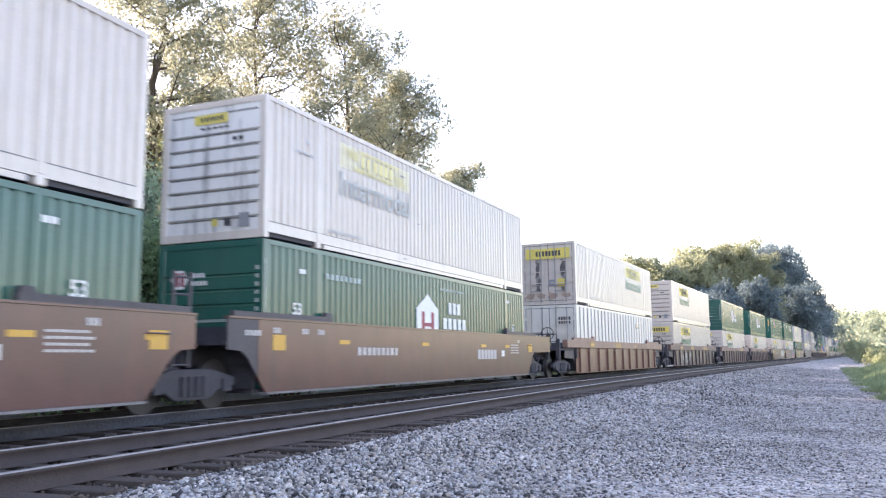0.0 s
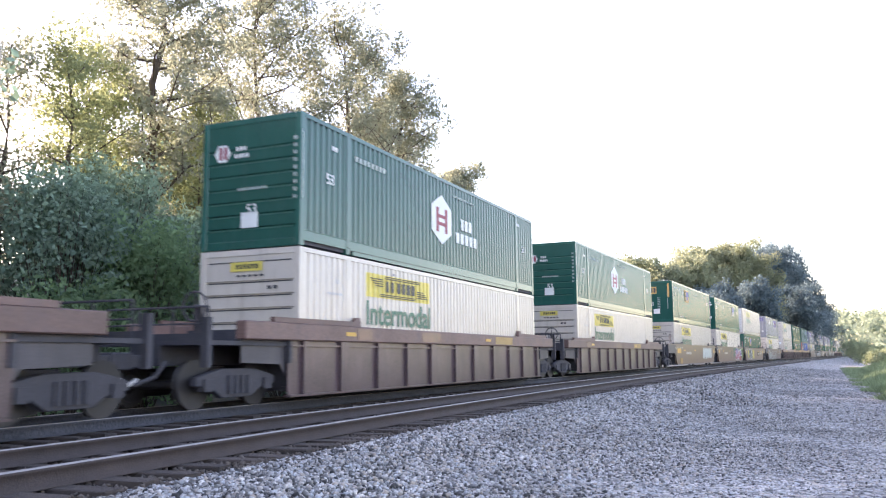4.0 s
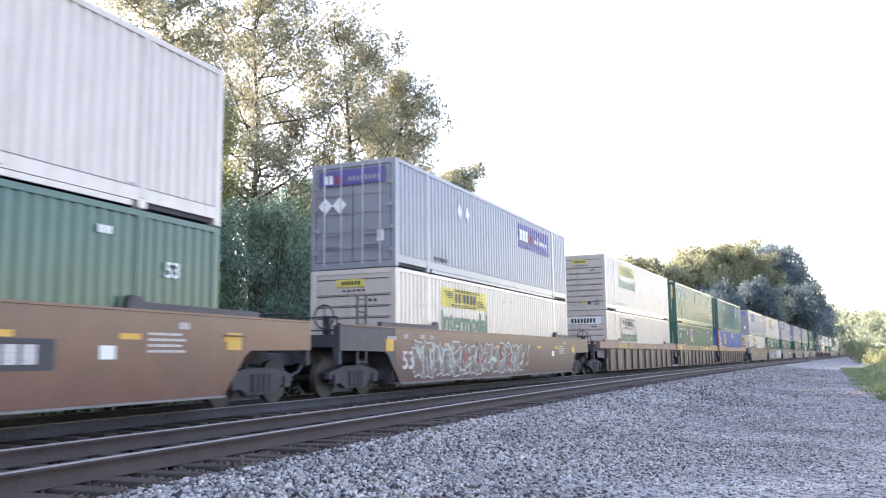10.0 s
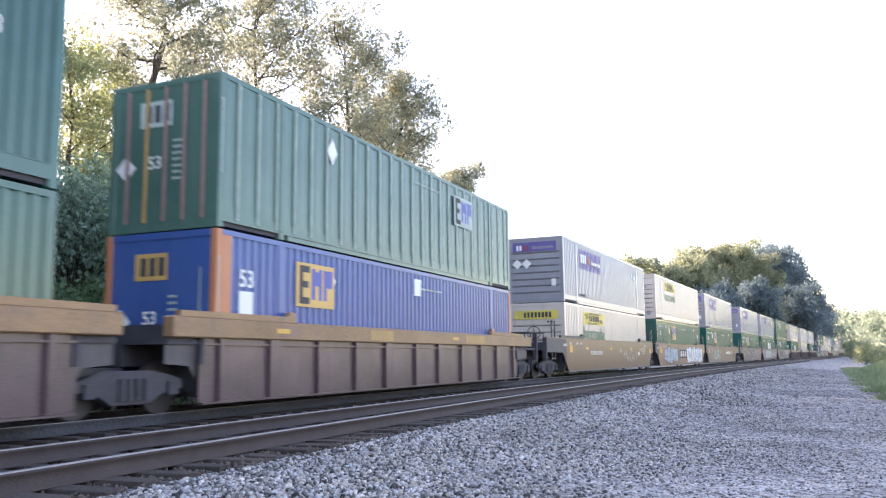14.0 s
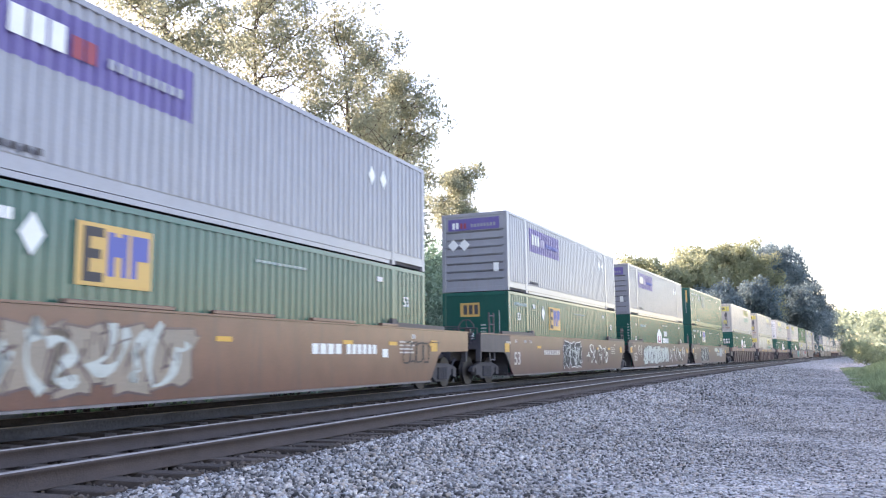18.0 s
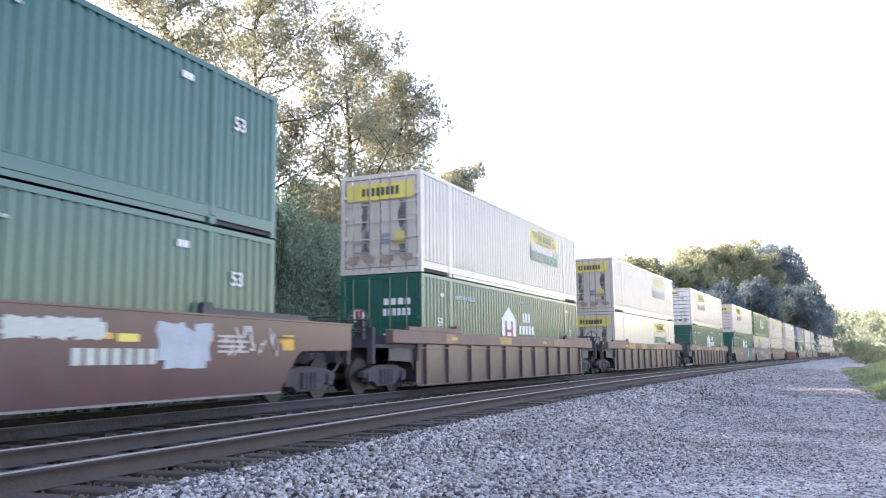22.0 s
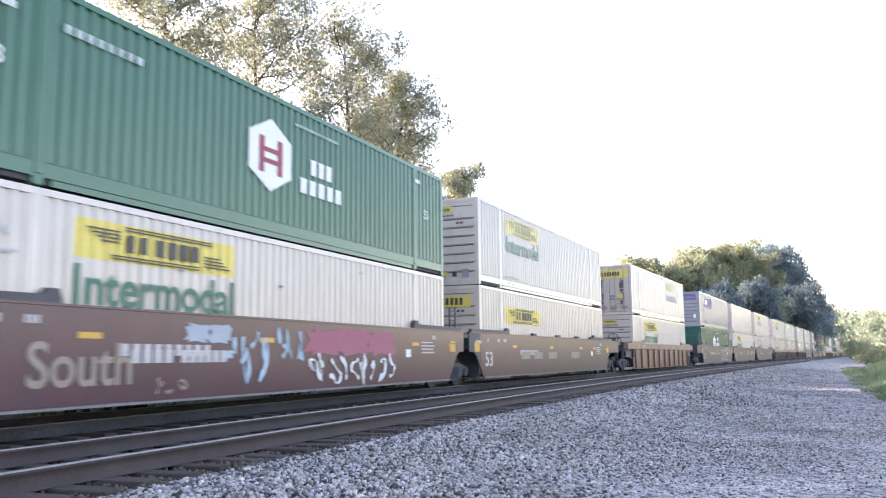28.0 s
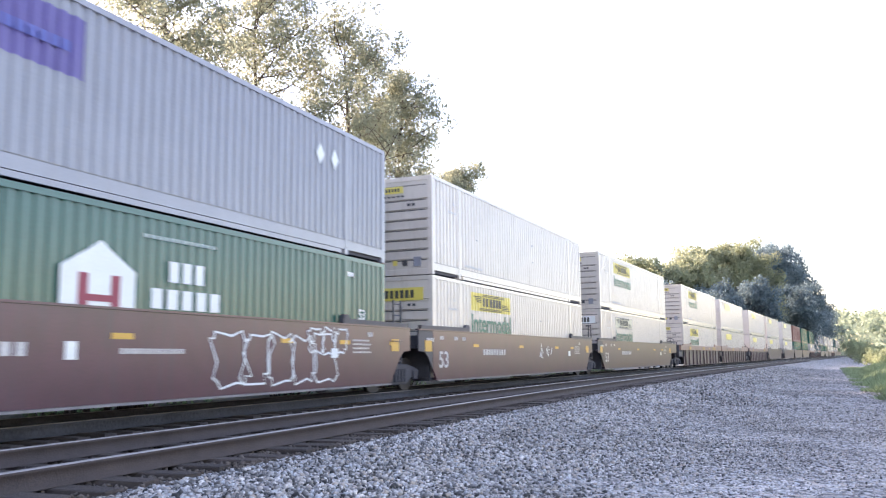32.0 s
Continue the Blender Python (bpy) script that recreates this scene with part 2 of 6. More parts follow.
# far and hill leaves: distance haze mixed into the colour, one lit tone, one shaded
M["leaf_far"] = mat("hazed_distant_leaf", (0.31, 0.335, 0.215), 0.9, vary=0.3, scale=0.06, grain=0.6, translucent=0.55)
M["leaf_far_dark"] = mat("hazed_dark_leaf", (0.135, 0.19, 0.205), 0.95, vary=0.2, scale=0.1, grain=1.0, translucent=0.3)
M["leaf_hill"] = mat("hazed_hill_leaf", (0.25, 0.30, 0.21), 0.9, vary=0.3, scale=0.02, grain=0.2, translucent=0.45)
# scrub leaf made paler to stand in for sunlight on it
M["leaf_scrub"] = mat("sun_paled_scrub_leaf", (0.31, 0.345, 0.20), 0.9, vary=0.3, scale=0.1, grain=1.0, translucent=0.5)
M["grass"] = mat("grass_blade", (0.23, 0.29, 0.15), 0.85, vary=0.4, scale=0.3, grain=2, translucent=0.35)


# ---- mesh helpers ----
CACHE = {}


def boxes(bm, *bs):
    """Adds axis-aligned boxes (x0, y0, z0, x1, y1, z1) to bm."""
    for x0, y0, z0, x1, y1, z1 in bs:
        v = [bm.verts.new(c) for c in ((x0, y0, z0), (x1, y0, z0), (x1, y1, z0), (x0, y1, z0), (x0, y0, z1), (x1, y0, z1), (x1, y1, z1), (x0, y1, z1))]
        for f in ((3, 2, 1, 0), (4, 5, 6, 7), (0, 1, 5, 4), (1, 2, 6, 5), (2, 3, 7, 6), (3, 0, 4, 7)):
            bm.faces.new([v[i] for i in f])
    return bm


def box(*b, bevel=0.0):
    bm = boxes(bmesh.new(), *([b] if not isinstance(b[0], tuple) else b))
    if bevel:
        bmesh.ops.bevel(bm, geom=bm.edges[:], offset=bevel, segments=1, affect="EDGES")
    return bm


def prism(outline, y0, y1):
    """A slab with the given (x, z) outline, from y0 to y1."""
    bm = bmesh.new()
    a = [bm.verts.new((x, y0, z)) for x, z in outline]
    b = [bm.verts.new((x, y1, z)) for x, z in outline]
    bm.faces.new(a), bm.faces.new(b[::-1])
    for i in range(len(a)):
        j = (i + 1) % len(a)
        bm.faces.new((a[j], a[i], b[i], b[j]))
    bmesh.ops.recalc_face_normals(bm, faces=bm.faces[:])
    return bm


def lathe(profile, axis="y", seg=24):
    """Turns (radius, along) pairs round an axis."""
    bm = bmesh.new()
    rings = []
    for r, a in profile:
        ring = []
        for i in range(seg):
            c, s = math.cos(2 * math.pi * i / seg) * r, math.sin(2 * math.pi * i / seg) * r
            ring.append(bm.verts.new((c, a, s) if axis == "y" else (c, s, a)))
        rings.append(ring)
    for p, q in zip(rings, rings[1:]):
        for i in range(seg):
            j = (i + 1) % seg
            bm.faces.new((p[i], p[j], q[j], q[i]))
    bm.faces.new(rings[0]), bm.faces.new(rings[-1][::-1])
    bmesh.ops.recalc_face_normals(bm, faces=bm.faces[:])
    return bm


def rod(bm, a, b, r=0.02, seg=6):
    """Adds a thin bar from a to b."""
    a, b = Vector(a), Vector(b)
    q = (b - a).to_track_quat("Z", "Y")
    rings = []
    for c in (a, b):
        rings.append([bm.verts.new(c + q @ Vector((math.cos(2 * math.pi * i / seg) * r, math.sin(2 * math.pi * i / seg) * r, 0))) for i in range(seg)])
    for i in range(seg):
        j = (i + 1) % seg
        bm.faces.new((rings[0][i], rings[0][j], rings[1][j], rings[1][i]))
    bm.faces.new(rings[0][::-1]), bm.faces.new(rings[1])
    return bm


def mesh_of(key, make):
    """A mesh that is built once for each key."""
    if key not in CACHE:
        bm = make()
        me = bpy.data.meshes.new(key if isinstance(key, str) else str(key[0]))
        bm.to_mesh(me)
        bm.free()
        me.materials.append(None)
        CACHE[key] = me
    return CACHE[key]


def part(name, key, make, material, parent, label="", at=(0, 0, 0), turn=None):
    """One mesh object under a thing or a part."""
    ob = new(name, mesh_of(key, make))
    ob.material_slots[0].link = "OBJECT"
    ob.material_slots[0].material = M[material] if isinstance(material, str) else material
    ob.parent = parent
    ob.location = at
    if turn:
        ob.rotation_euler = turn
    if label:
        tagged(ob, label)
    return ob


def solid(name, verts, faces, material):
    """A mesh object from arrays; faces is an (n, k) index array."""
    me = bpy.data.meshes.new(name)
    verts, faces = np.asarray(verts, dtype=np.float32), np.asarray(faces, dtype=np.int32)
    me.vertices.add(len(verts)), me.loops.add(faces.size), me.polygons.add(len(faces))
    me.vertices.foreach_set("co", verts.ravel())
    me.loops.foreach_set("vertex_index", faces.ravel())
    me.polygons.foreach_set("loop_start", np.arange(0, faces.size, faces.shape[1], dtype=np.int32))
    me.update(calc_edges=True)
    me.materials.append(material)
    return new(name, me)


def text_mesh(word, size):
    """Flat lettering of the built-in font, in the xz plane, centred on the origin."""
    key = ("letters", word, size)
    if key not in CACHE:
        cu = bpy.data.curves.new("letters", "FONT")
        cu.body, cu.size, cu.align_x, cu.align_y, cu.extrude = word, size, "CENTER", "CENTER", 0.002
        cu.offset = size * 0.014
        ob = bpy.data.objects.new("letters", cu)
        scene.collection.objects.link(ob)
        me = bpy.data.meshes.new_from_object(ob)
        bpy.data.objects.remove(ob)
        me.transform(Matrix.Rotation(radians(90), 4, "X"))
        me.materials.clear()
        me.materials.append(None)
        CACHE[key] = me
    return CACHE[key]


def lettering(word, size, material, parent, at, name="lettering", bold=1.0, turn=None):
    ob = new(name, text_mesh(word, size))
    ob.material_slots[0].link = "OBJECT"
    ob.material_slots[0].material = M[material]
    ob.parent, ob.location, ob.scale = parent, at, (bold, 1, 1)
    if turn:
        ob.rotation_euler = turn
    return ob


# ---- the two tracks: straight past the camera, then a bend to the right ----
BENDS = ((0.2, 47.68, 0.00187), (47.68, 140.0, 0.00023), (140.0, 1e9, 0.0))
BASE = 9.12        # lateral place of the reference line
NEAR_TRACK, TRAIN_TRACK = 6.50, 10.41
CAR_L = 16.154     # container length


def path(s, lateral):
    """Place and heading on the line that runs at that lateral distance, s metres along."""
    x, y, h = min(s, 0.2), BASE, 0.0
    for a, b, k in BENDS:
        e = min(s, b)
        if e <= a:
            break
        n = max(1, int((e - a) / 12)) if k else 1
        for i in range(n):
            d = (e - a) / n
            hm = h + k * d / 2
            x += d * math.cos(hm)
            y -= d * math.sin(hm)
            h += k * d
    o = lateral - BASE
    return x + o * math.sin(h), y + o * math.cos(h), h


# ---- ground: one sheet, with the ballast bed, the gravel road and the banks ----
def lateral_profile():
    """(lateral, height) across the line, from the far right to the far left."""
    return [(-900, 6.0), (-300, 2.0), (-60, -0.2), (-16, -0.45), (-9, -0.55), (-5.2, -0.62), (-3.6, -0.74), (-1.5, -0.72), (0.8, -0.66), (2.2, -0.58), (3.4, -0.42), (4.3, -0.27), (4.9, -0.235), (5.3, -0.245),
            (7.9, -0.255), (8.5, -0.23), (9.0, -0.255), (11.9, -0.255), (12.6, -0.3), (14.5, -0.9), (16.5, -1.0), (19, -0.6), (22, 0.3), (26, 2.2), (32, 4.6), (60, 9.0), (120, 14.0), (400, 40.0), (900, 60.0)]


def ground_sheet(name, lat0, lat1, lift, s0, s1, step, material, rough):
    prof = [(a, z) for a, z in lateral_profile() if lat0 <= a <= lat1]
    ss = list(np.arange(s0, s1 + 0.01, step))
    rng = np.random.RandomState(4)
    verts, faces = [], []
    for s in ss:
        for a, z in prof:
            x, y, h = path(s, a)
            verts.append((x, y, z + lift + (rng.rand() - 0.5) * rough))
    n = len(prof)
    for i in range(len(ss) - 1):
        for j in range(n - 1):
            a = i * n + j
            faces.append((a, a + n, a + n + 1, a + 1))
    return solid(name, verts, faces, material)


earth = ground_sheet("ground", -900, 900, -0.03, -700, 1400, 10.0, M["soil"], 0.0)
tagged(earth, "soil, dust and dry grass beside the railway", "ground", kind="structure")
bed = ground_sheet("ballast_bed", -3.6, 14.5, 0.0, -120, 420, 2.0, M["ballast"], 0.03)
tagged(bed, "grey crushed granite ballast bed and gravel road", "ballast", kind="structure")


# darker sheet: oily ballast with the train's shade in its colour
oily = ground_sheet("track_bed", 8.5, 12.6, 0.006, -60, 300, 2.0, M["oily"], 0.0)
tagged(oily, "oily ballast darkened for the shade under the train", "track bed", kind="structure")
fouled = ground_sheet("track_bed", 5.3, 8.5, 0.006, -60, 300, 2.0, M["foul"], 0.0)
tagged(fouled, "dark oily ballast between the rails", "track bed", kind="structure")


# ---- rails and ties ----
RAIL = ((-0.075, -0.18), (0.075, -0.18), (0.075, -0.168), (0.016, -0.145), (0.012, -0.05), (0.036, -0.036), (0.036, -0.008), (0.028, 0.0), (-0.028, 0.0), (-0.036, -0.008), (-0.036, -0.036), (-0.012, -0.05), (-0.016, -0.145), (-0.075, -0.168))


def rail(lateral, label, body):
    ss = list(np.arange(-120, 0, 20.0)) + list(np.arange(0, 150, 3.0)) + [160, 200, 260, 340, 420, 520]
    verts, faces = [], []
    k = len(RAIL)
    for s in ss:
        for o, z in RAIL:
            x, y, h = path(s, lateral + o)
            verts.append((x, y, z))
    for i in range(len(ss) - 1):
        for j in range(k):
            a, b = i * k + j, i * k + (j + 1) % k
            faces.append((a, b, b + k, a + k))
    ob = solid("rail", verts, faces, M[body])
    ob.data.materials.append(M["railhead"])
    idx = np.zeros(len(faces), dtype=np.int32)
    for i in range(len(ss) - 1):
        idx[i * k + 6:i * k + 9] = 1
    ob.data.polygons.foreach_set("material_index", idx)
    tagged(ob, label, "rail", group="rails of the two tracks", kind="structure")
    return ob


# the train's rails share that dark colour in place of the cars' shade
for centre, lab, body in ((NEAR_TRACK, "rusty steel rail with a worn bright top", "rust"), (TRAIN_TRACK, "steel rail darkened for the shade under the train", "oily")):
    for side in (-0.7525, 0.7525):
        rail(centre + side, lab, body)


def tie_mesh(v):
    rng = random.Random(v)
    bm = box(-0.115, -1.36, -0.36, 0.115, 1.36, -0.165 - 0.012 * rng.random(), bevel=0.012)
    for vert in bm.verts:
        vert.co += Vector((rng.uniform(-0.008, 0.008), rng.uniform(-0.02, 0.02), rng.uniform(-0.006, 0.004)))
    return bm


def ties(centre, count, s_from, label):
    row = tagged(new("tie_row"), label, "railway ties", kind="structure")
    rng = random.Random(int(centre * 10))
    for i in range(count):
        s = s_from + i * 0.53 + rng.uniform(-0.03, 0.03)
        x, y, h = path(s, centre + rng.uniform(-0.05, 0.05))
        t = part("tie", ("tie", i % 7), lambda v=i % 7: tie_mesh(v), "tie", row, at=(x, y, rng.uniform(-0.012, 0.006)))
        t.rotation_euler = (0, rng.uniform(-0.012, 0.012), -h + rng.uniform(-0.02, 0.02))
    return row


# ---- loose stones of the ballast ----
def stones(name, count, s_range, lat_range, size, seed, label, lift=0.0, bias=1.0, spread=1.0, material="stone"):
    rng = np.random.RandomState(seed)
    base = np.array([(0, 0, 1), (0.9, 0, 0.25), (0.2, 0.95, 0.1), (-0.8, 0.45, 0.2), (-0.6, -0.75, 0.15), (0.4, -0.9, 0.2), (0.1, 0, -0.8)])
    tri = np.array([(0, 1, 2), (0, 2, 3), (0, 3, 4), (0, 4, 5), (0, 5, 1), (6, 2, 1), (6, 3, 2), (6, 4, 3), (6, 5, 4), (6, 1, 5)])
    prof = lateral_profile()
    pa, pz = np.array([a for a, _ in prof]), np.array([z for _, z in prof])
    s = s_range[0] + (s_range[1] - s_range[0]) * rng.rand(count) ** bias
    a = lat_range[1] - (lat_range[1] - lat_range[0]) * rng.rand(count) ** spread
    z = np.interp(a, pa, pz)
    at = np.array([path(si, ai)[:2] for si, ai in zip(s, a)])
    r = size * (0.55 + 0.75 * rng.rand(count) ** 1.6) * np.interp(a, (-3.5, 0.5, 2.5), (0.5, 0.7, 1.0))
    q = rng.randn(count, 4)
    q /= np.linalg.norm(q, axis=1)[:, None]
    w, i, j, k = q.T
    rot = np.stack([1 - 2 * (j * j + k * k), 2 * (i * j - k * w), 2 * (i * k + j * w), 2 * (i * j + k * w), 1 - 2 * (i * i + k * k), 2 * (j * k - i * w), 2 * (i * k - j * w), 2 * (j * k + i * w), 1 - 2 * (i * i + j * j)], 1).reshape(-1, 3, 3)
    pts = base[None] * (0.6 + 0.8 * rng.rand(count, 7, 3)) * (r[:, None, None] * (0.8 + 0.4 * rng.rand(count, 1, 3)))
    pts = np.einsum("nij,nkj->nki", rot, pts)
    pts[..., 2] *= 0.85
    pts += np.stack([at[:, 0], at[:, 1], z + lift + r * (0.05 + 0.5 * rng.rand(count))], 1)[:, None, :]
    faces = (tri[None] + (np.arange(count) * 7)[:, None, None]).reshape(-1, 3)
    ob = solid(name, pts.reshape(-1, 3), faces, M[material])
    return tagged(ob, label, "gravel", kind="stuff")


stones("ballast_stones", 110000, (3.0, 26.0), (-2.6, 5.12), 0.028, 1, "loose grey ballast stones on the shoulder", bias=1.5, spread=1.35)
stones("ballast_stones", 34000, (22.0, 90.0), (-3.4, 5.0), 0.042, 2, "grey ballast stones further along the shoulder", bias=1.5, spread=1.3)
stones("ballast_stones", 12000, (2.0, 50.0), (8.6, 12.4), 0.032, 4, "oily stones darkened for the shade under the train", lift=0.0, bias=1.4, material="stone_oily_shade")
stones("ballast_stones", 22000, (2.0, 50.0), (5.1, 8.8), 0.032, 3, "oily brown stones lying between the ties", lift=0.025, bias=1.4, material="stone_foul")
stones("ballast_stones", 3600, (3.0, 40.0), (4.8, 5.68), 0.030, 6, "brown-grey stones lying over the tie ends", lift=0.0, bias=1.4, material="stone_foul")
stones("gravel", 26000, (7.0, 55.0), (-3.8, 2.6), 0.020, 5, "fine grey gravel on the service road", bias=1.6)


# ---- trees ----
def leaves(name, centres, per, spread, size, material, seed, parent, label="", flat=1.0):
    """Many small leaves round the given centres, in one mesh."""
    rng = np.random.RandomState(seed)
    c = np.repeat(np.asarray(centres), per, axis=0)
    n = len(c)
    off = rng.randn(n, 3)
    off *= (spread * rng.rand(n) ** 0.4 / np.linalg.norm(off, axis=1))[:, None]
    off[:, 2] *= flat
    p = c + off
    u = rng.randn(n, 3)
    u /= np.linalg.norm(u, axis=1)[:, None]
    v = np.cross(u, rng.randn(n, 3))
    v /= np.linalg.norm(v, axis=1)[:, None]
    k = (size * (0.6 + 0.8 * rng.rand(n)))[:, None]
    quad = np.stack([p - u * k, p + v * k * 0.55, p + u * k, p - v * k * 0.55], 1)
    ob = solid(name, quad.reshape(-1, 3), np.arange(4 * n).reshape(-1, 4), M[material])
    ob.parent = parent
    if label:
        tagged(ob, label)
    return ob


def limb(bm, pts, radii, seg=7):
    rings = []
    for i, (p, r) in enumerate(zip(pts, radii)):
        d = (Vector(pts[min(i + 1, len(pts) - 1)]) - Vector(pts[max(i - 1, 0)])).to_track_quat("Z", "Y")
        rings.append([bm.verts.new(Vector(p) + d @ Vector((math.cos(2 * math.pi * k / seg) * r, math.sin(2 * math.pi * k / seg) * r, 0))) for k in range(seg)])
    for a, b in zip(rings, rings[1:]):
        for k in range(seg):
            j = (k + 1) % seg
            bm.faces.new((a[k], a[j], b[j], b[k]))
    bm.faces.new(rings[0][::-1]), bm.faces.new(rings[-1])


def tree(x, y, z, height, radius, crown_from, boughs, clumps, per, leaf, material, seed, label, lean=(0, 0), clump=0.75, top=1.0, trunk=None):
    """Trunk, boughs with side twigs, and clumps of leaves round the twigs."""
    rng = random.Random(seed)
    root = tagged(new("tree"), label, "tree")
    root.location = (x, y, z)
    r0 = trunk or height * 0.016
    tips, bm = [], bmesh.new()
    n = 9
    spine = []
    for i in range(n + 1):
        f = i / n
        spine.append(Vector((lean[0] * f + rng.uniform(-0.25, 0.25) * f, lean[1] * f + rng.uniform(-0.25, 0.25) * f, height * 0.93 * f - 0.3 * (i == 0))))
    limb(bm, spine, [r0 * (1 - 0.88 * i / n) * (1.35 if i == 0 else 1) for i in range(n + 1)], 9)
    me = bpy.data.meshes.new("trunk")
    bm.to_mesh(me)
    bm.free()
    me.materials.append(M["bark"])
    new("trunk", me).parent = root
    bb = bmesh.new()
    for b in range(boughs):
        f = crown_from + (0.97 - crown_from) * ((b + rng.random()) / boughs)
        i = min(n - 1, int(f * n))
        start = spine[i].lerp(spine[i + 1], f * n - i)
        g = (f - crown_from) / (1 - crown_from)
        reach = radius * (0.55 + 0.6 * math.sin(math.pi * min(1, 0.22 + 0.72 * g * top))) * rng.uniform(0.6, 1.1)
        a = b * 2.4 + rng.uniform(-0.5, 0.5)
        up = reach * rng.uniform(0.25, 0.75)
        end = start + Vector((math.cos(a) * reach, math.sin(a) * reach, up))
        mid = start.lerp(end, 0.5) + Vector((rng.uniform(-0.3, 0.3), rng.uniform(-0.3, 0.3), -0.06 * reach))
        br = max(0.025, r0 * 0.42 * (1 - 0.7 * f))
        limb(bb, [start, mid, end], [br, br * 0.6, br * 0.2], 6)
        for c in range(clumps):
            k = 0.35 + 0.65 * (c + rng.random()) / clumps
            p = (start.lerp(mid, k * 2) if k < 0.5 else mid.lerp(end, k * 2 - 1))
            tip = p + Vector((rng.gauss(0, 0.26), rng.gauss(0, 0.26), rng.gauss(0.06, 0.18))) * reach
            limb(bb, [p, p.lerp(tip, 0.55) + Vector((0, 0, 0.06 * reach)), tip], [br * 0.35, br * 0.2, 0.008], 4)
            tips.append(tip)
    for c in range(max(2, clumps)):
        tips.append(spine[-1] + Vector((rng.gauss(0, 0.5), rng.gauss(0, 0.5), rng.uniform(-0.6, 0.6))))
    me = bpy.data.meshes.new("branchwork")
    bb.to_mesh(me)
    bb.free()
    me.materials.append(M["bark"])
    new("branchwork", me).parent = root
    leaves("crown", [tuple(t) for t in tips], per, clump, leaf, material, seed, root)
    return root


# tall wood behind the train, nearest the camera
tree(23.1, 20.3, 0.0, 17.6, 2.3, 0.34, 24, 8, 110, 0.078, "leaf_lit", 11, "tall oak with a dark trunk and sunlit leaves", lean=(0.3, -0.2), clump=0.55, trunk=0.3)
tree(20.2, 20.0, 0.0, 11.6, 1.3, 0.58, 12, 6, 80, 0.062, "leaf_yellow", 12, "slender locust tree glowing yellow in the sun", clump=0.5)
tree(18.1, 18.8, 0.0, 11.0, 1.0, 0.58, 10, 6, 70, 0.062, "leaf_yellow", 13, "thin locust tree with yellow-green backlit leaves", clump=0.5)
tree(21.7, 20.2, -0.2, 10.8, 1.0, 0.60, 9, 6, 80, 0.065, "leaf_yellow", 14, "leaning tree with small yellow-green leaves", lean=(-0.4, 0.4), clump=0.5)
tree(17.3, 20.6, -0.2, 11.4, 1.2, 0.35, 12, 5, 70, 0.07, "leaf_lit", 21, "dark green tree at the edge of the wood", clump=0.55)
tree(14.0, 23.5, 0.0, 11.5, 2.8, 0.25, 14, 6, 120, 0.08, "leaf_dark", 15, "shaded tree at the edge of the wood")
tree(32.6, 22.2, 0.8, 19.0, 3.6, 0.30, 30, 9, 110, 0.082, "leaf_lit", 16, "broad open-crowned oak with sky between its leaves", clump=0.62, trunk=0.26)
tree(36.6, 19.3, 0.0, 19.0, 3.4, 0.30, 28, 9, 110, 0.082, "leaf_lit", 17, "open-crowned oak with fine branches", clump=0.62, trunk=0.24)
tree(40.7, 18.7, -0.2, 17.5, 2.4, 0.40, 26, 8, 110, 0.085, "leaf_lit", 18, "smaller oak leaning towards the line", lean=(0.2, -0.5), clump=0.6)
tree(26.0, 20.2, 0.2, 11.4, 1.5, 0.55, 14, 6, 150, 0.068, "leaf_yellow", 19, "golden young tree lit through its leaves", clump=0.6)
tree(84.5, 31.2, 3.0, 19.6, 2.7, 0.62, 12, 7, 170, 0.13, "leaf_lit", 20, "small round tree beyond the oaks", clump=1.0)
# dark backing trees; the last four are added behind the train to block sun
for i, (x, y, hgt, rad, m) in enumerate(((28.5, 26.0, 12.0, 3.0, "leaf_dark"), (34.0, 28.0, 13.0, 3.4, "leaf_dark"), (41.0, 24.0, 11.5, 3.0, "leaf_dark"), (20.0, 29.0, 11.0, 3.0, "leaf_dark"), (48.0, 22.0, 10.0, 2.8, "leaf_dark"), (56.0, 24.0, 9.5, 2.8, "leaf_dark"), (66.0, 24.0, 10.0, 3.0, "leaf_dark"), (73.0, 25.0, 11.6, 3.2, "leaf_dark"), (80.0, 25.5, 11.8, 3.2, "leaf_dark"), (88.0, 26.0, 12.0, 3.2, "leaf_dark"), (97.0, 26.5, 12.2, 3.4, "leaf_dark"))):
    tree(x, y, 1.2, hgt * (0.6 if x < 30 else 0.85 if x < 42 else 0.75), rad, 0.08, 20, 6, 130, 0.13, m, 40 + i, "dark tree that backs the wood and blocks low sun", clump=1.0)


# trees out of view, added to keep low sun off the ballast
for i, (x, y, hgt) in enumerate(((10.0, 21.5, 12.0), (5.5, 22.5, 13.0), (0.5, 21.0, 12.0), (-6.0, 22.0, 13.5), (-13.0, 21.5, 12.5), (8.0, 26.0, 11.0), (-2.0, 26.5, 12.0), (15.6, 26.2, 12.5), (18.4, 29.6, 13.0), (12.2, 25.0, 12.0), (13.4, 30.0, 13.5), (4.0, 27.0, 12.5))):
    tree(x, y, 0.3, hgt * (0.62 if x > 11 else 1.0), 3.2, 0.12, 20, 6, 110, 0.12, "leaf_dark", 400 + i, "unseen tree added beside the line to block the sun", clump=1.0)


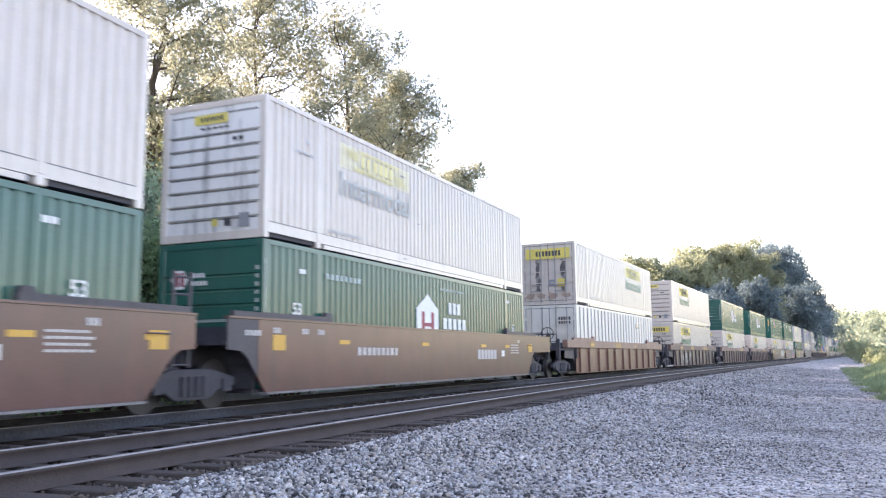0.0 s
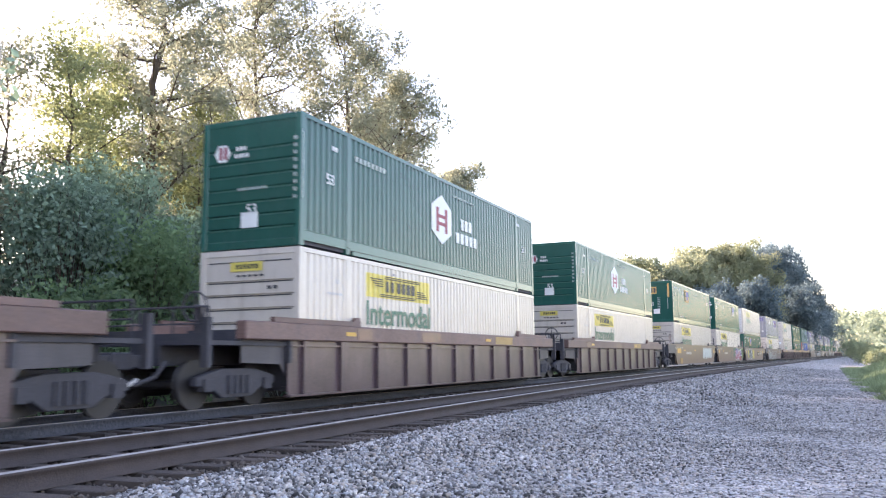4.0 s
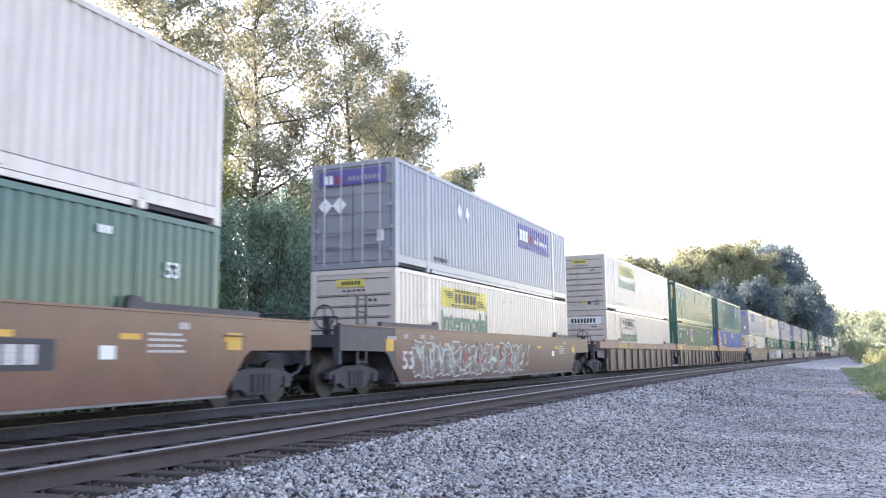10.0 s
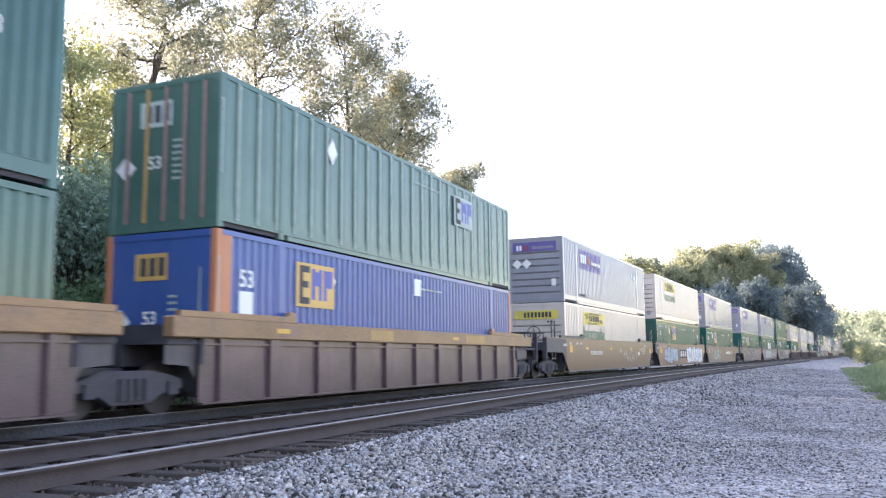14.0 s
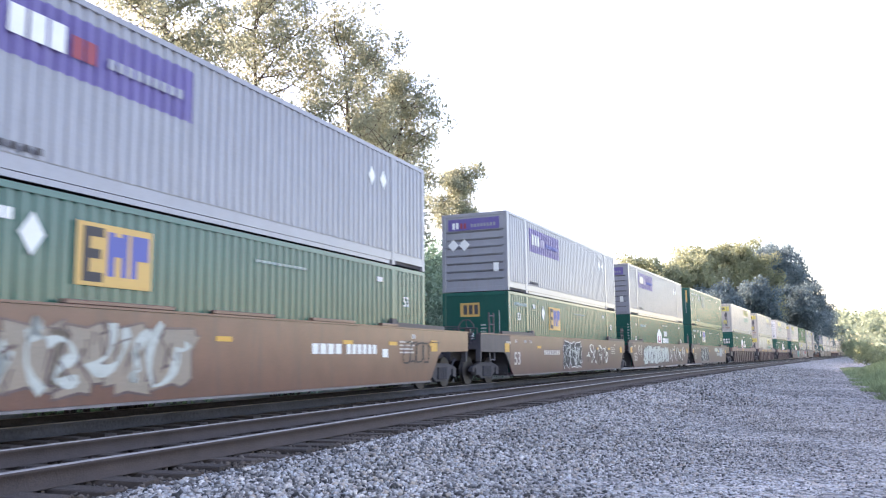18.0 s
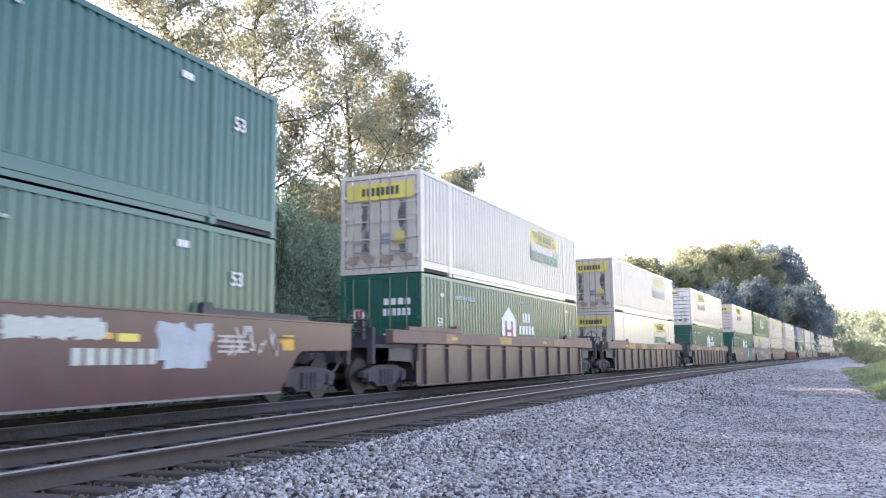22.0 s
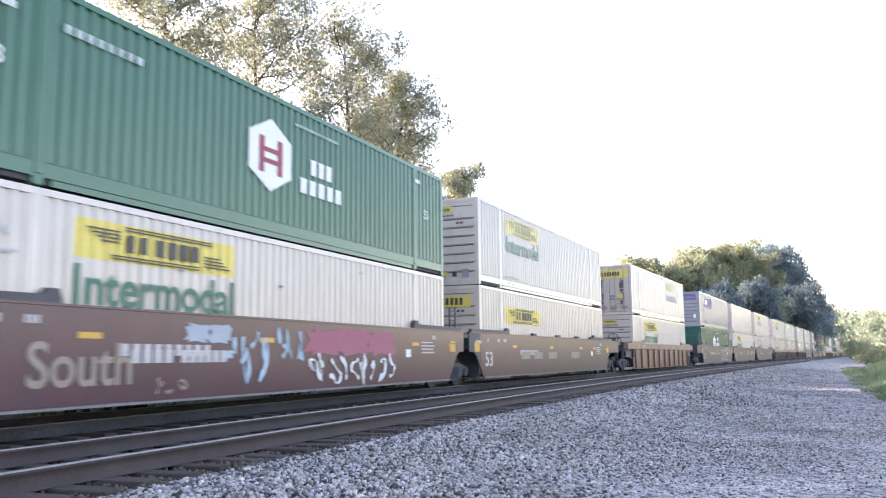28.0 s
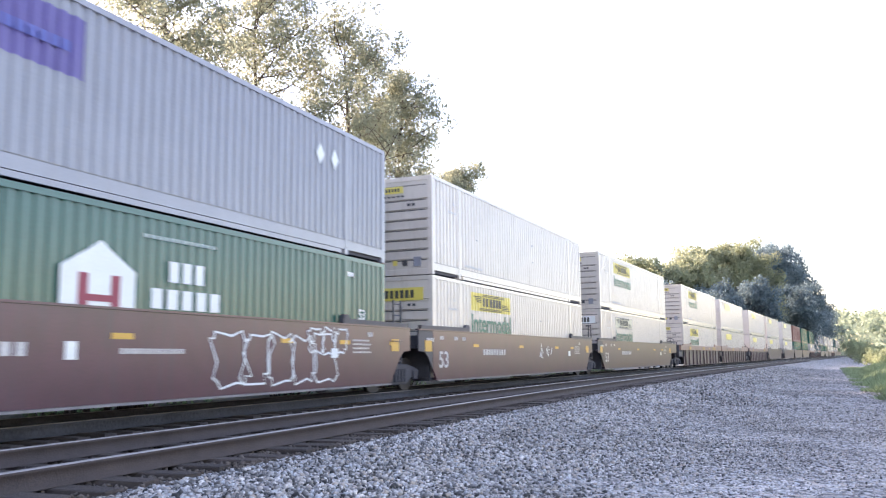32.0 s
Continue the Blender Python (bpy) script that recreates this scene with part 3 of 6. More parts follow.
# undergrowth along the foot of the wood
def bush(x, y, z, rx, rz, count, leaf, material, seed, label):
    rng = random.Random(seed)
    root = tagged(new("bush"), label, "bush")
    root.location = (x, y, z)
    bm, tips = bmesh.new(), []
    for i in range(count):
        a, e = rng.uniform(0, 6.28), rng.random() ** 0.6
        tip = Vector((math.cos(a) * rx * rng.uniform(0.2, 1) * (1.1 - 0.5 * e), math.sin(a) * rx * rng.uniform(0.2, 1) * (1.1 - 0.5 * e), rz * (0.12 + 0.88 * e)))
        limb(bm, [(tip.x * 0.15, tip.y * 0.15, -0.2), tip * 0.55, tip], [0.03, 0.02, 0.006], 4)
        tips.append(tuple(tip))
    me = bpy.data.meshes.new("stemwork")
    bm.to_mesh(me)
    bm.free()
    me.materials.append(M["bark"])
    new("stemwork", me).parent = root
    leaves("foliage", tips, 140, 0.55 * rx ** 0.4, leaf, material, seed, root)
    return root


rb = random.Random(77)
bush(21.9, 19.0, -0.2, 2.0, 5.6, 80, 0.075, "leaf_dark", 62, "tall leafy thicket in the shade of the oaks")
bush(24.8, 18.9, -0.2, 2.2, 6.4, 90, 0.075, "leaf_dark", 63, "tall leafy thicket in the shade of the oaks")
bush(28.6, 18.8, -0.2, 2.4, 7.2, 90, 0.075, "leaf_dark", 64, "tall leafy thicket in the shade of the oaks")
bush(32.6, 19.2, -0.2, 2.4, 6.8, 90, 0.075, "leaf_dark", 65, "tall leafy thicket in the shade of the oaks")
bush(19.6, 18.6, -0.4, 2.2, 7.0, 90, 0.075, "leaf_dark", 66, "tall leafy thicket in the shade of the oaks")
bush(17.0, 17.8, -0.4, 2.0, 6.2, 80, 0.075, "leaf_dark", 67, "tall leafy thicket in the shade of the oaks")
bush(18.9, 16.7, -0.9, 2.3, 5.6, 90, 0.075, "leaf_bush", 60, "bright green bush in front of the dark wood")
bush(16.2, 16.4, -0.9, 2.0, 3.4, 50, 0.08, "leaf_bush", 61, "green bush beside the line")
for i in range(16):
    s = 10 + i * 4.3
    bx, by, bh = path(s, 17.8 + rb.uniform(0, 2.4))
    bush(bx, by, -0.8, rb.uniform(1.8, 2.7), rb.uniform(3.4, 5.6), 52, 0.075, "leaf_dark" if i % 3 else "leaf_bush", 70 + i, "shaded bush at the foot of the wood")

for i in range(20):
    bx, by, bh = path(4 + i * 4.4, 24.5 + rb.uniform(0, 5.0))
    bush(bx, by, 1.6 + rb.uniform(0, 1.2), rb.uniform(2.2, 3.2), rb.uniform(3.0, 5.0), 34, 0.13, "leaf_dark", 300 + i, "dense dark thicket on the wooded bank")

# sunlit and shaded trees here differ by leaf colour, haze included
# far group of trees where the line bends away
for i, (x, y, hgt, rad, m, lab) in enumerate((
        (170, 21.5, 19.6, 5.5, "leaf_far", "round-topped tree far down the line"), (176, 14.0, 20.6, 5.0, "leaf_far", "round-topped tree far down the line"),
        (200, 13.5, 25.6, 6.0, "leaf_far", "sunlit tree far down the line"), (205, 6.5, 27.4, 6.5, "leaf_far", "sunlit tree far down the line"), (212, 1.5, 24.4, 6.0, "leaf_far", "sunlit tree far down the line"),
        (236, -0.5, 29.5, 6.0, "leaf_far_dark", "dark tree in the shade beyond the bend"), (240, -4.0, 30.5, 6.0, "leaf_far_dark", "dark tree in the shade beyond the bend"), (262, -8.0, 28.0, 6.5, "leaf_far_dark", "dark tree in the shade beyond the bend"),
        (290, -13.0, 24.0, 6.0, "leaf_far_dark", "dark tree beside the far track"), (330, -18.0, 19.0, 6.0, "leaf_far_dark", "dark tree beside the far track"), (190, 3.0, 15.0, 5.0, "leaf_far_dark", "dark tree in front of the far wood"),
        (165, 9.0, 12.0, 4.5, "leaf_far_dark", "dark tree in front of the far wood"), (145, 16.0, 11.0, 4.5, "leaf_far_dark", "dark tree behind the line"), (225, -6.5, 17.0, 5.0, "leaf_far_dark", "dark tree in front of the far wood"))):
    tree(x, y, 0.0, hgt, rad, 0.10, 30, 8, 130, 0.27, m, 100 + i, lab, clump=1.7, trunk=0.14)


def hills():
    """Wooded hills on the horizon: one rolling sheet with clumps of foliage on it."""
    rng = np.random.RandomState(8)
    cs = []
    for i in range(900):
        x = rng.uniform(430, 900)
        y = rng.uniform(-330, 260)
        z = (x - 430) * 0.075 * (1.15 - 0.0035 * abs(math.degrees(math.atan2(y, x)) + 3.4) ** 2) + 2.5 * math.sin(y * 0.03 + 1.0) + 2 * math.sin(x * 0.013)
        cs.append((x, y, z + rng.uniform(0, 5)))
    ob = leaves("hill_woods", cs, 70, 7.0, 1.5, "leaf_hill", 8, None)
    tagged(ob, "hazy wooded hills on the horizon", "hill woods", kind="stuff")


hills()

# scrub on the camera's side of the line, past the gravel road
for i, (x, y, rx, rz, m) in enumerate(((98, -12.4, 2.2, 0.9, "leaf_scrub"), (120, -14.0, 2.6, 1.5, "leaf_scrub"), (150, -16.0, 3.2, 2.2, "leaf_scrub"), (190, -18.6, 3.8, 3.2, "leaf_scrub"), (230, -20.5, 4.4, 4.2, "leaf_scrub"))):
    bush(x, y, -0.6, rx, rz, 30, 0.13, m, 200 + i, "leafy green scrub beside the gravel road")


def grass_patch():
    rng = np.random.RandomState(31)
    n = 42000
    s = 26 + 75 * rng.rand(n) ** 1.2
    lat = -2.7 + 0.03 * (s - 40) - 0.5 * np.sin(s * 0.9) - 8.0 * rng.rand(n) ** 1.1
    base = np.array([path(a, b)[:2] for a, b in zip(s, lat)])
    hgt = (0.2 + 0.6 * rng.rand(n)) * np.clip((-lat - 2.2) / 1.6, 0.2, 1.7)
    ang = rng.rand(n) * 6.28
    w = 0.02 + 0.03 * rng.rand(n)
    lean = rng.randn(n, 2) * 0.16
    p0 = np.stack([base[:, 0] - np.cos(ang) * w, base[:, 1] - np.sin(ang) * w, np.full(n, -0.68)], 1)
    p1 = np.stack([base[:, 0] + np.cos(ang) * w, base[:, 1] + np.sin(ang) * w, np.full(n, -0.68)], 1)
    p2 = np.stack([base[:, 0] + lean[:, 0], base[:, 1] + lean[:, 1], hgt - 0.64], 1)
    ob = solid("grass", np.stack([p0, p1, p2], 1).reshape(-1, 3), np.arange(3 * n).reshape(-1, 3), M["grass"])
    tagged(ob, "tufts of green grass on the verge", "grass", kind="stuff")


grass_patch()


# ---- freight containers: 53 ft boxes; origin at the middle of the underside, the end that leads at -x, the seen side at -y ----
L2, W2, BOX_H = CAR_L / 2, 1.295, 2.885
PITCH, DEEP = 0.24, 0.044


def corrugation(x, deep=DEEP, pitch=PITCH):
    """Depth of the side wall at x."""
    f = (x / pitch) % 1.0
    if f < 0.36:
        return 0.0
    if f < 0.47:
        return deep * (f - 0.36) / 0.11
    if f < 0.89:
        return deep
    return deep * (1 - (f - 0.89) / 0.11)


def corr_sheet(x0, x1, z0, z1, y, sign, deep=DEEP, pitch=PITCH, lift=0.0):
    """A corrugated wall sheet; sign -1 faces -y."""
    xs = {x0, x1}
    k = math.floor(x0 / pitch)
    while k * pitch < x1:
        for f in (0.0, 0.36, 0.47, 0.89):
            if x0 < (k + f) * pitch < x1:
                xs.add((k + f) * pitch)
        k += 1
    bm = bmesh.new()
    prev = None
    for x in sorted(xs):
        yy = y + sign * (lift - corrugation(x, deep, pitch))
        cur = (bm.verts.new((x, yy, z0)), bm.verts.new((x, yy, z1)))
        if prev:
            f = (prev[0], cur[0], cur[1], prev[1])
            bm.faces.new(f if sign < 0 else f[::-1])
        prev = cur
    return bm


def end_wall(sign, slats):
    """The closed end: a recessed plate with pressed horizontal folds."""
    x = sign * (L2 - 0.02)
    bm = bmesh.new()
    ys = (-W2 + 0.12, W2 - 0.12)
    zs, d = [0.16], [0.0]
    if slats:
        for i in range(slats):
            z = 0.42 + i * (2.05 / slats)
            h = 2.05 / slats
            zs += [z, z + 0.015, z + 0.035, z + 0.05]
            d += [0.0, 0.04, 0.04, 0.0]
    zs.append(BOX_H - 0.12)
    d.append(0.0)
    prev = None
    for z, dd in zip(zs, d):
        cur = [bm.verts.new((x - sign * dd, yy, z)) for yy in ys]
        if prev:
            f = (prev[0], prev[1], cur[1], cur[0])
            bm.faces.new(f if sign > 0 else f[::-1])
        prev = cur
    return bm


STYLES = {
    "jb": ("white", "white-painted steel"), "hub": ("green", "green-painted steel"), "hubleaf": ("green_leaf", "leaf-green steel"), "emp": ("green", "green-painted steel"),
    "fx": ("grey", "pale grey steel"), "emhu": ("white_old", "off-white aluminium"), "reef": ("reef_panel", "dark green panelled"), "blue": ("blue", "bright blue steel"), "brown": ("brown_box", "brown-red steel"),
}


def bars(parent, x0, x1, z0, z1, n, y, material, name="lettering", gap=0.35):
    """Unreadable writing: a row of plain bars on a side wall."""
    w = (x1 - x0) / n
    ob = part(name, ("bars", round(w, 4), n, round(z1 - z0, 3), gap), lambda: box(*[(i * w, -0.0015, 0, i * w + w * (1 - gap), 0.0015, z1 - z0) for i in range(n)]), material, parent, at=(x0, y, z0))
    if n > 1:
        tagged(ob, kind="stuff")


def end_bars(parent, y0, y1, z0, z1, n, x, material):
    """The same on an end wall."""
    w = (y1 - y0) / n
    ob = part("lettering", ("ebars", round(w, 4), n, round(z1 - z0, 3)), lambda: box(*[(-0.0015, i * w, 0, 0.0015, i * w + w * 0.68, z1 - z0) for i in range(n)]), material, parent, at=(x, y0, z0))
    if n > 1:
        tagged(ob, kind="stuff")


def diamond(parent, x, z, r, y, material="mark"):
    part("placard", ("diamond", r), lambda: prism([(-r * 0.7, 0), (0, -r), (r * 0.7, 0), (0, r)], -0.002, 0.002), material, parent, at=(x, y, z))


ROLLING, TURNING = [], []


def container(style, doors, variant="", far=False, shift=0.0):
    paint, words = STYLES[style]
    root = new("freight_container")
    wide = style in ("reef", "emhu")
    pitch, deep = (0.62, 0.012) if wide else (PITCH, 0.003 if variant == "sleek" else 0.042 if style == "jb" else DEEP)
    for sgn in (-1, 1):
        part("side_panel", ("side", sgn, pitch, deep), lambda s=sgn: corr_sheet(-L2 + 0.16, L2 - 0.16, 0.30, BOX_H - 0.09, s * (W2 - 0.012), s, deep, pitch), paint, root)
        part("top_rail", ("toprail", sgn), lambda s=sgn: box(-L2 + 0.16, s * W2 - 0.07 * (s > 0), BOX_H - 0.10, L2 - 0.16, s * W2 + 0.07 * (s < 0), BOX_H - 0.004), paint, root)
        part("bottom_rail", ("botrail", sgn), lambda s=sgn: box((-L2 + 2.2, min(s * W2, s * (W2 - 0.05)), 0.015, L2 - 2.2, max(s * W2, s * (W2 - 0.05)), 0.105), (-L2 + 0.16, min(s * (W2 - 0.006), s * (W2 - 0.06)), 0.12, L2 - 0.16, max(s * (W2 - 0.006), s * (W2 - 0.06)), 0.325)), paint, root)
        for e in (-1, 1):
            part("corner_post", ("cpost", sgn, e), lambda s=sgn, e=e: box(min(e * L2, e * (L2 - 0.16)), min(s * W2, s * (W2 - 0.14)), 0.0, max(e * L2, e * (L2 - 0.16)), max(s * W2, s * (W2 - 0.14)), BOX_H, bevel=0.008), "orange" if style == "blue" else paint, root)
            if not far:
                part("lifting_post", ("lpost", sgn), lambda s=sgn: box((-0.075, min(s * (W2 - 0.05), s * (W2 + 0.004)), 0.17, 0.075, max(s * (W2 - 0.05), s * (W2 + 0.004)), BOX_H - 0.09)), paint, root, at=(e * (L2 - 1.98), 0, 0))
                part("corner_casting", ("cast", sgn), lambda s=sgn: box(-0.09, min(s * (W2 - 0.16), s * (W2 + 0.012)), -0.004, 0.09, max(s * (W2 - 0.16), s * (W2 + 0.012)), 0.165, bevel=0.015), paint, root, at=(e * (L2 - 1.98), 0, 0))
    # thin darker strip paints in the shade line above the bottom rail
    if not far and not wide:
        part("rail_seam", "railshade", lambda: box(-L2 + 0.17, -W2 + 0.0005, 0.326, L2 - 0.17, -W2 + 0.02, 0.342), "green_dark" if paint.startswith("green") else "seam" if style in ("jb", "fx") else paint, root)
    part("roof", "roof", lambda: box(-L2 + 0.16, -W2 + 0.07, BOX_H - 0.05, L2 - 0.16, W2 - 0.07, BOX_H - 0.015), paint, root)
    part("floor_pan", "floorpan", lambda: box(-L2 + 0.16, -W2 + 0.06, 0.04, L2 - 0.16, W2 - 0.06, 0.16), "steel", root)
    for e in (-1, 1):
        fx = e * (L2 - 0.02)
        out = e * (L2 + 0.006)
        part("end_header", ("header", e), lambda e=e: box(min(e * L2, e * (L2 - 0.12)), -W2 + 0.14, BOX_H - 0.13, max(e * L2, e * (L2 - 0.12)), W2 - 0.14, BOX_H, bevel=0.006), paint, root)
        part("end_sill", ("sill", e), lambda e=e: box(min(e * L2, e * (L2 - 0.12)), -W2 + 0.14, 0.0, max(e * L2, e * (L2 - 0.12)), W2 - 0.14, 0.17, bevel=0.006), paint, root)
        is_door = doors == (e < 0)
        if not is_door:
            part("end_panel", ("endwall", e, 7 if style in ("jb", "fx", "hub", "hubleaf") else 0), lambda e=e: end_wall(e, 7 if style in ("jb", "fx", "hub", "hubleaf") else 0), "white_sooty" if variant in ("soot", "bleached") and e < 0 else paint, root)
            # dark strips stand in for the shade inside the folds
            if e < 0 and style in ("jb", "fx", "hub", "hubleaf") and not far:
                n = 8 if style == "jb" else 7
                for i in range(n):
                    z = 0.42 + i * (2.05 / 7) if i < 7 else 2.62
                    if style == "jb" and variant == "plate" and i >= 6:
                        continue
                    part("fold_shadow_gap", "fold_shade_strip", lambda: box(-0.012, -W2 + 0.2, -0.012, 0.012, W2 - 0.22, 0.014), "groove" if style != "hub" and style != "hubleaf" else "green_dark", root, at=(fx + 0.004, 0, z))
            continue
        if not far and e < 0:
            part("door_gasket", "gasket", lambda: box((-0.004, -0.011, 0.18, 0.004, 0.011, BOX_H - 0.14), (-0.004, -W2 + 0.142, 0.18, 0.004, -W2 + 0.162, BOX_H - 0.14), (-0.004, W2 - 0.162, 0.18, 0.004, W2 - 0.142, BOX_H - 0.14), (-0.004, -W2 + 0.162, 0.172, 0.004, W2 - 0.162, 0.19), (-0.004, -W2 + 0.162, BOX_H - 0.15, 0.004, W2 - 0.162, BOX_H - 0.132)), "groove" if style not in ("hub", "emp") else "green_dark", root, "black rubber gasket", at=(e * (L2 - 0.018), 0, 0))
        for sd, nm in ((-1, "door"), (1, "door")):
            d = part(nm, ("doorleaf", e, sd), lambda e=e, s=sd: box(min(fx_in(e), e * (L2 - 0.02)), min(s * 0.012, s * (W2 - 0.15)), 0.18, max(fx_in(e), e * (L2 - 0.02)), max(s * 0.012, s * (W2 - 0.15)), BOX_H - 0.14, bevel=0.008), paint, root)
            if far or e > 0:
                continue
            for k in (0.33, 0.85):
                part("locking_bar", "lockbar", lambda: rod(bmesh.new(), (0, 0, 0.1), (0, 0, BOX_H - 0.08), 0.022), "galv" if style == "fx" else "lockbar" if style != "hub" else paint, d, at=(out - 0.03, sd * k, 0))
            for z in (0.62, 0.9):
                part("door_handle", "doorhandle", lambda: box(-0.015, 0, -0.02, 0.015, 0.42, 0.02), "lockbar", d, at=(out - 0.05, sd * 0.58 - 0.21, z))
            for z in (0.45, 1.05, 1.65, 2.25):
                part("hinge", "hinge", lambda: box(-0.02, -0.07, -0.05, 0.02, 0.07, 0.05), paint, d, at=(out - 0.02, sd * (W2 - 0.17), z))
            for z in (0.55, 1.0, 1.5, 2.0):
                part("door_rib", "drib", lambda: box(-0.006, -0.5, -0.018, 0.001, 0.5, 0.018, bevel=0.001), paint, d, at=(out - 0.024, sd * 0.6, z))
    if style == "blue":
        part("corner_panel", "bluecorner", lambda: box(-L2 + 0.162, -W2 - 0.002, 0.0, -L2 + 0.42, -W2 + 0.03, BOX_H - 0.1, bevel=0.004), "orange", root, "faded orange corner panel")
    if style == "reef":
        for y in (-0.95, -0.5, -0.05, 0.4, 0.85):
            part("end_rib", "reefendrib", lambda: box(-0.03, -0.035, 0.18, 0.012, 0.035, BOX_H - 0.14, bevel=0.004), "gold_dull" if y == 0.4 else "brown_pale", root, "rust-stained upright rib", at=(-L2 - 0.004, y, 0))
    if wide:
        for sgn in (-1,):
            for i in range(25):
                part("side_rib", ("srib", sgn), lambda: box(-0.045, -0.018, 0.17, 0.045, 0.012, BOX_H - 0.1, bevel=0.006), "rib_pale" if style == "reef" else "galv", root, at=(-L2 + 0.55 + i * 0.627, -W2 + 0.004, 0))
    if far:
        if style == "jb":
            part("logo_plate", ("jbplate_far"), lambda: box(0, -0.003, 0, 3.5, 0.003, 0.55), "yellow", root, at=(-L2 + 3.0, -W2 - 0.004, 2.05))
        return root
    near = -W2 - 0.004
    first = -L2 - 0.006
    if style == "jb":
        px = (L2 - 6.5) if doors else (-L2 + 2.85 + shift)
        if variant != "blank":
            z0 = 1.72 if variant == "noword" else 2.02
            # paler sets paint in the sky sheen that washes out the logo
            worn = {"pale": ("yellow_pale", "ink_pale", "word_pale"), "ghost": ("yellow_ghost", "yellow_pale", "word_ghost"), "soot": ("yellow_ghost", "yellow_pale", "word_ghost"), "bleached": ("yellow_pale", "ink_pale", "word_pale")}.get(variant, ("yellow_ghost" if variant == "black" else "yellow", "black", "intergreen"))
            plate = part("logo_plate", ("jbplate", px, z0, deep), lambda: corr_sheet(px, px + 3.7, z0, z0 + 0.58, -W2 + 0.012, -1, deep, PITCH, 0.005), worn[0], root)
            for kx, kw in ((1.0, 0.15), (1.28, 0.15), (1.62, 0.2), (1.9, 0.2), (2.18, 0.2), (2.46, 0.2)):
                bars(plate, px + kx, px + kx + kw, z0 + 0.16, z0 + 0.43, 1, near - 0.001, worn[1], gap=0.0)
            frame_lines = part("logo_stripes", ("jbstripes", 0), lambda: box(*[(0.7 + 0.25 * (k > 1), -0.0015, zz, 2.7 + 0.3 * (k > 1), 0.0015, zz + 0.022) for k, zz in enumerate((0.03, 0.075, 0.48, 0.525))], *[(0.2 + 0.09 * k, -0.0015, 0.44 - 0.055 * k, 0.86, 0.0015, 0.465 - 0.055 * k) for k in range(4)], *[(2.8, -0.0015, 0.1 + 0.055 * k, 3.5 - 0.09 * k, 0.0015, 0.125 + 0.055 * k) for k in range(4)]), worn[1], plate, at=(px, near - 0.001, z0))
            tagged(frame_lines, kind="stuff")
            if variant == "black":
                part("plate_border", "plateborder", lambda: box((0, -0.0015, 0, 3.7, 0.0015, 0.025), (0, -0.0015, 0.555, 3.7, 0.0015, 0.58), (0, -0.0015, 0.025, 0.03, 0.0015, 0.555), (3.67, -0.0015, 0.025, 3.7, 0.0015, 0.555)), "lockbar", plate, at=(px, near - 0.001, z0))
            if variant != "noword":
                lettering("Intermodal", 0.82, worn[2], root, (px + 1.82, near - 0.002, z0 - 0.42), bold=1.02)
        scuff = random.Random(int(shift * 10) + len(ROLLING) * 7)
        for k in range(5):
            part("scuff_mark", ("scuff", k), lambda: prism([(-0.05 - 0.03 * k, -0.02), (0.02, -0.035), (0.06 + 0.02 * k, 0.0), (0.01, 0.03), (-0.04, 0.02)], -0.001, 0.001), scuff.choice(("seam", "dusty", "grey", "lockbar")), root, at=(scuff.uniform(-7.4, 7.4), near - 0.001, scuff.choice((0.22, 0.6, 1.2, 1.9, 2.5)) + scuff.uniform(-0.1, 0.2)))
        bars(root, -L2 + 1.45, -L2 + 1.62, 2.2, 2.3, 2, near, "galv", gap=0.5)
        bars(root, -L2 + 1.1, -L2 + 1.75, 1.95, 2.0, 6, near, "galv", gap=0.3)
        bars(root, -L2 + 2.4, -L2 + 3.9, 0.42, 0.49, 9, near, "galv", gap=0.4)
        if doors:
            pl = part("logo_plate", "jbdoor", lambda: box((-0.003, -1.06, 2.12, 0.003, -0.02, 2.60), (-0.003, 0.02, 2.12, 0.003, 1.06, 2.60)), "yellow", root, at=(first - 0.034, 0, 0))
            end_bars(pl, -0.62, 0.62, 2.24, 2.48, 8, -0.004, "black")
            for y in (-0.72, 0.5):
                part("soot_smear", ("smear", y), lambda: prism_end(y), "soot", root, at=(first - 0.004, y, 1.35))
            for y in (-0.85, -0.2, 0.35, 0.9):
                part("rust_stain", ("ruststain", y), lambda: prism_stain(y), "rusty_paint", root, "brown rust stain", at=(first - 0.003, y, 0.42))
            part("sticker", "sticker", lambda: box(-0.003, -0.16, -0.18, 0.003, 0.16, 0.18), "yellow", root, at=(first - 0.004, -0.62, 1.0))
            part("sticker", "sticker_b", lambda: box(-0.003, -0.14, -0.14, 0.003, 0.14, 0.14), "grey", root, at=(first - 0.004, -0.15, 1.0))
        elif variant in ("plate", "black", "noword"):
            pl = part("logo_plate", "jbfront", lambda: box(-0.003, -1.0, 2.18, 0.003, 1.0, 2.55), "mark" if variant == "black" else "yellow", root, at=(first, 0, 0))
            end_bars(pl, -0.7, 0.62, 2.25, 2.48, 8, -0.004, "black")
        else:
            pl = part("logo_plate", "jbfront_s", lambda: box(-0.003, -0.42, 2.42, 0.003, 0.42, 2.62), "yellow", root, at=(first, 0.05, 0))
            end_bars(pl, -0.3, 0.3, 2.47, 2.57, 6, -0.004, "black")
            end_bars(root, -0.4, 0.35, 2.3, 2.345, 5, first, "groove")
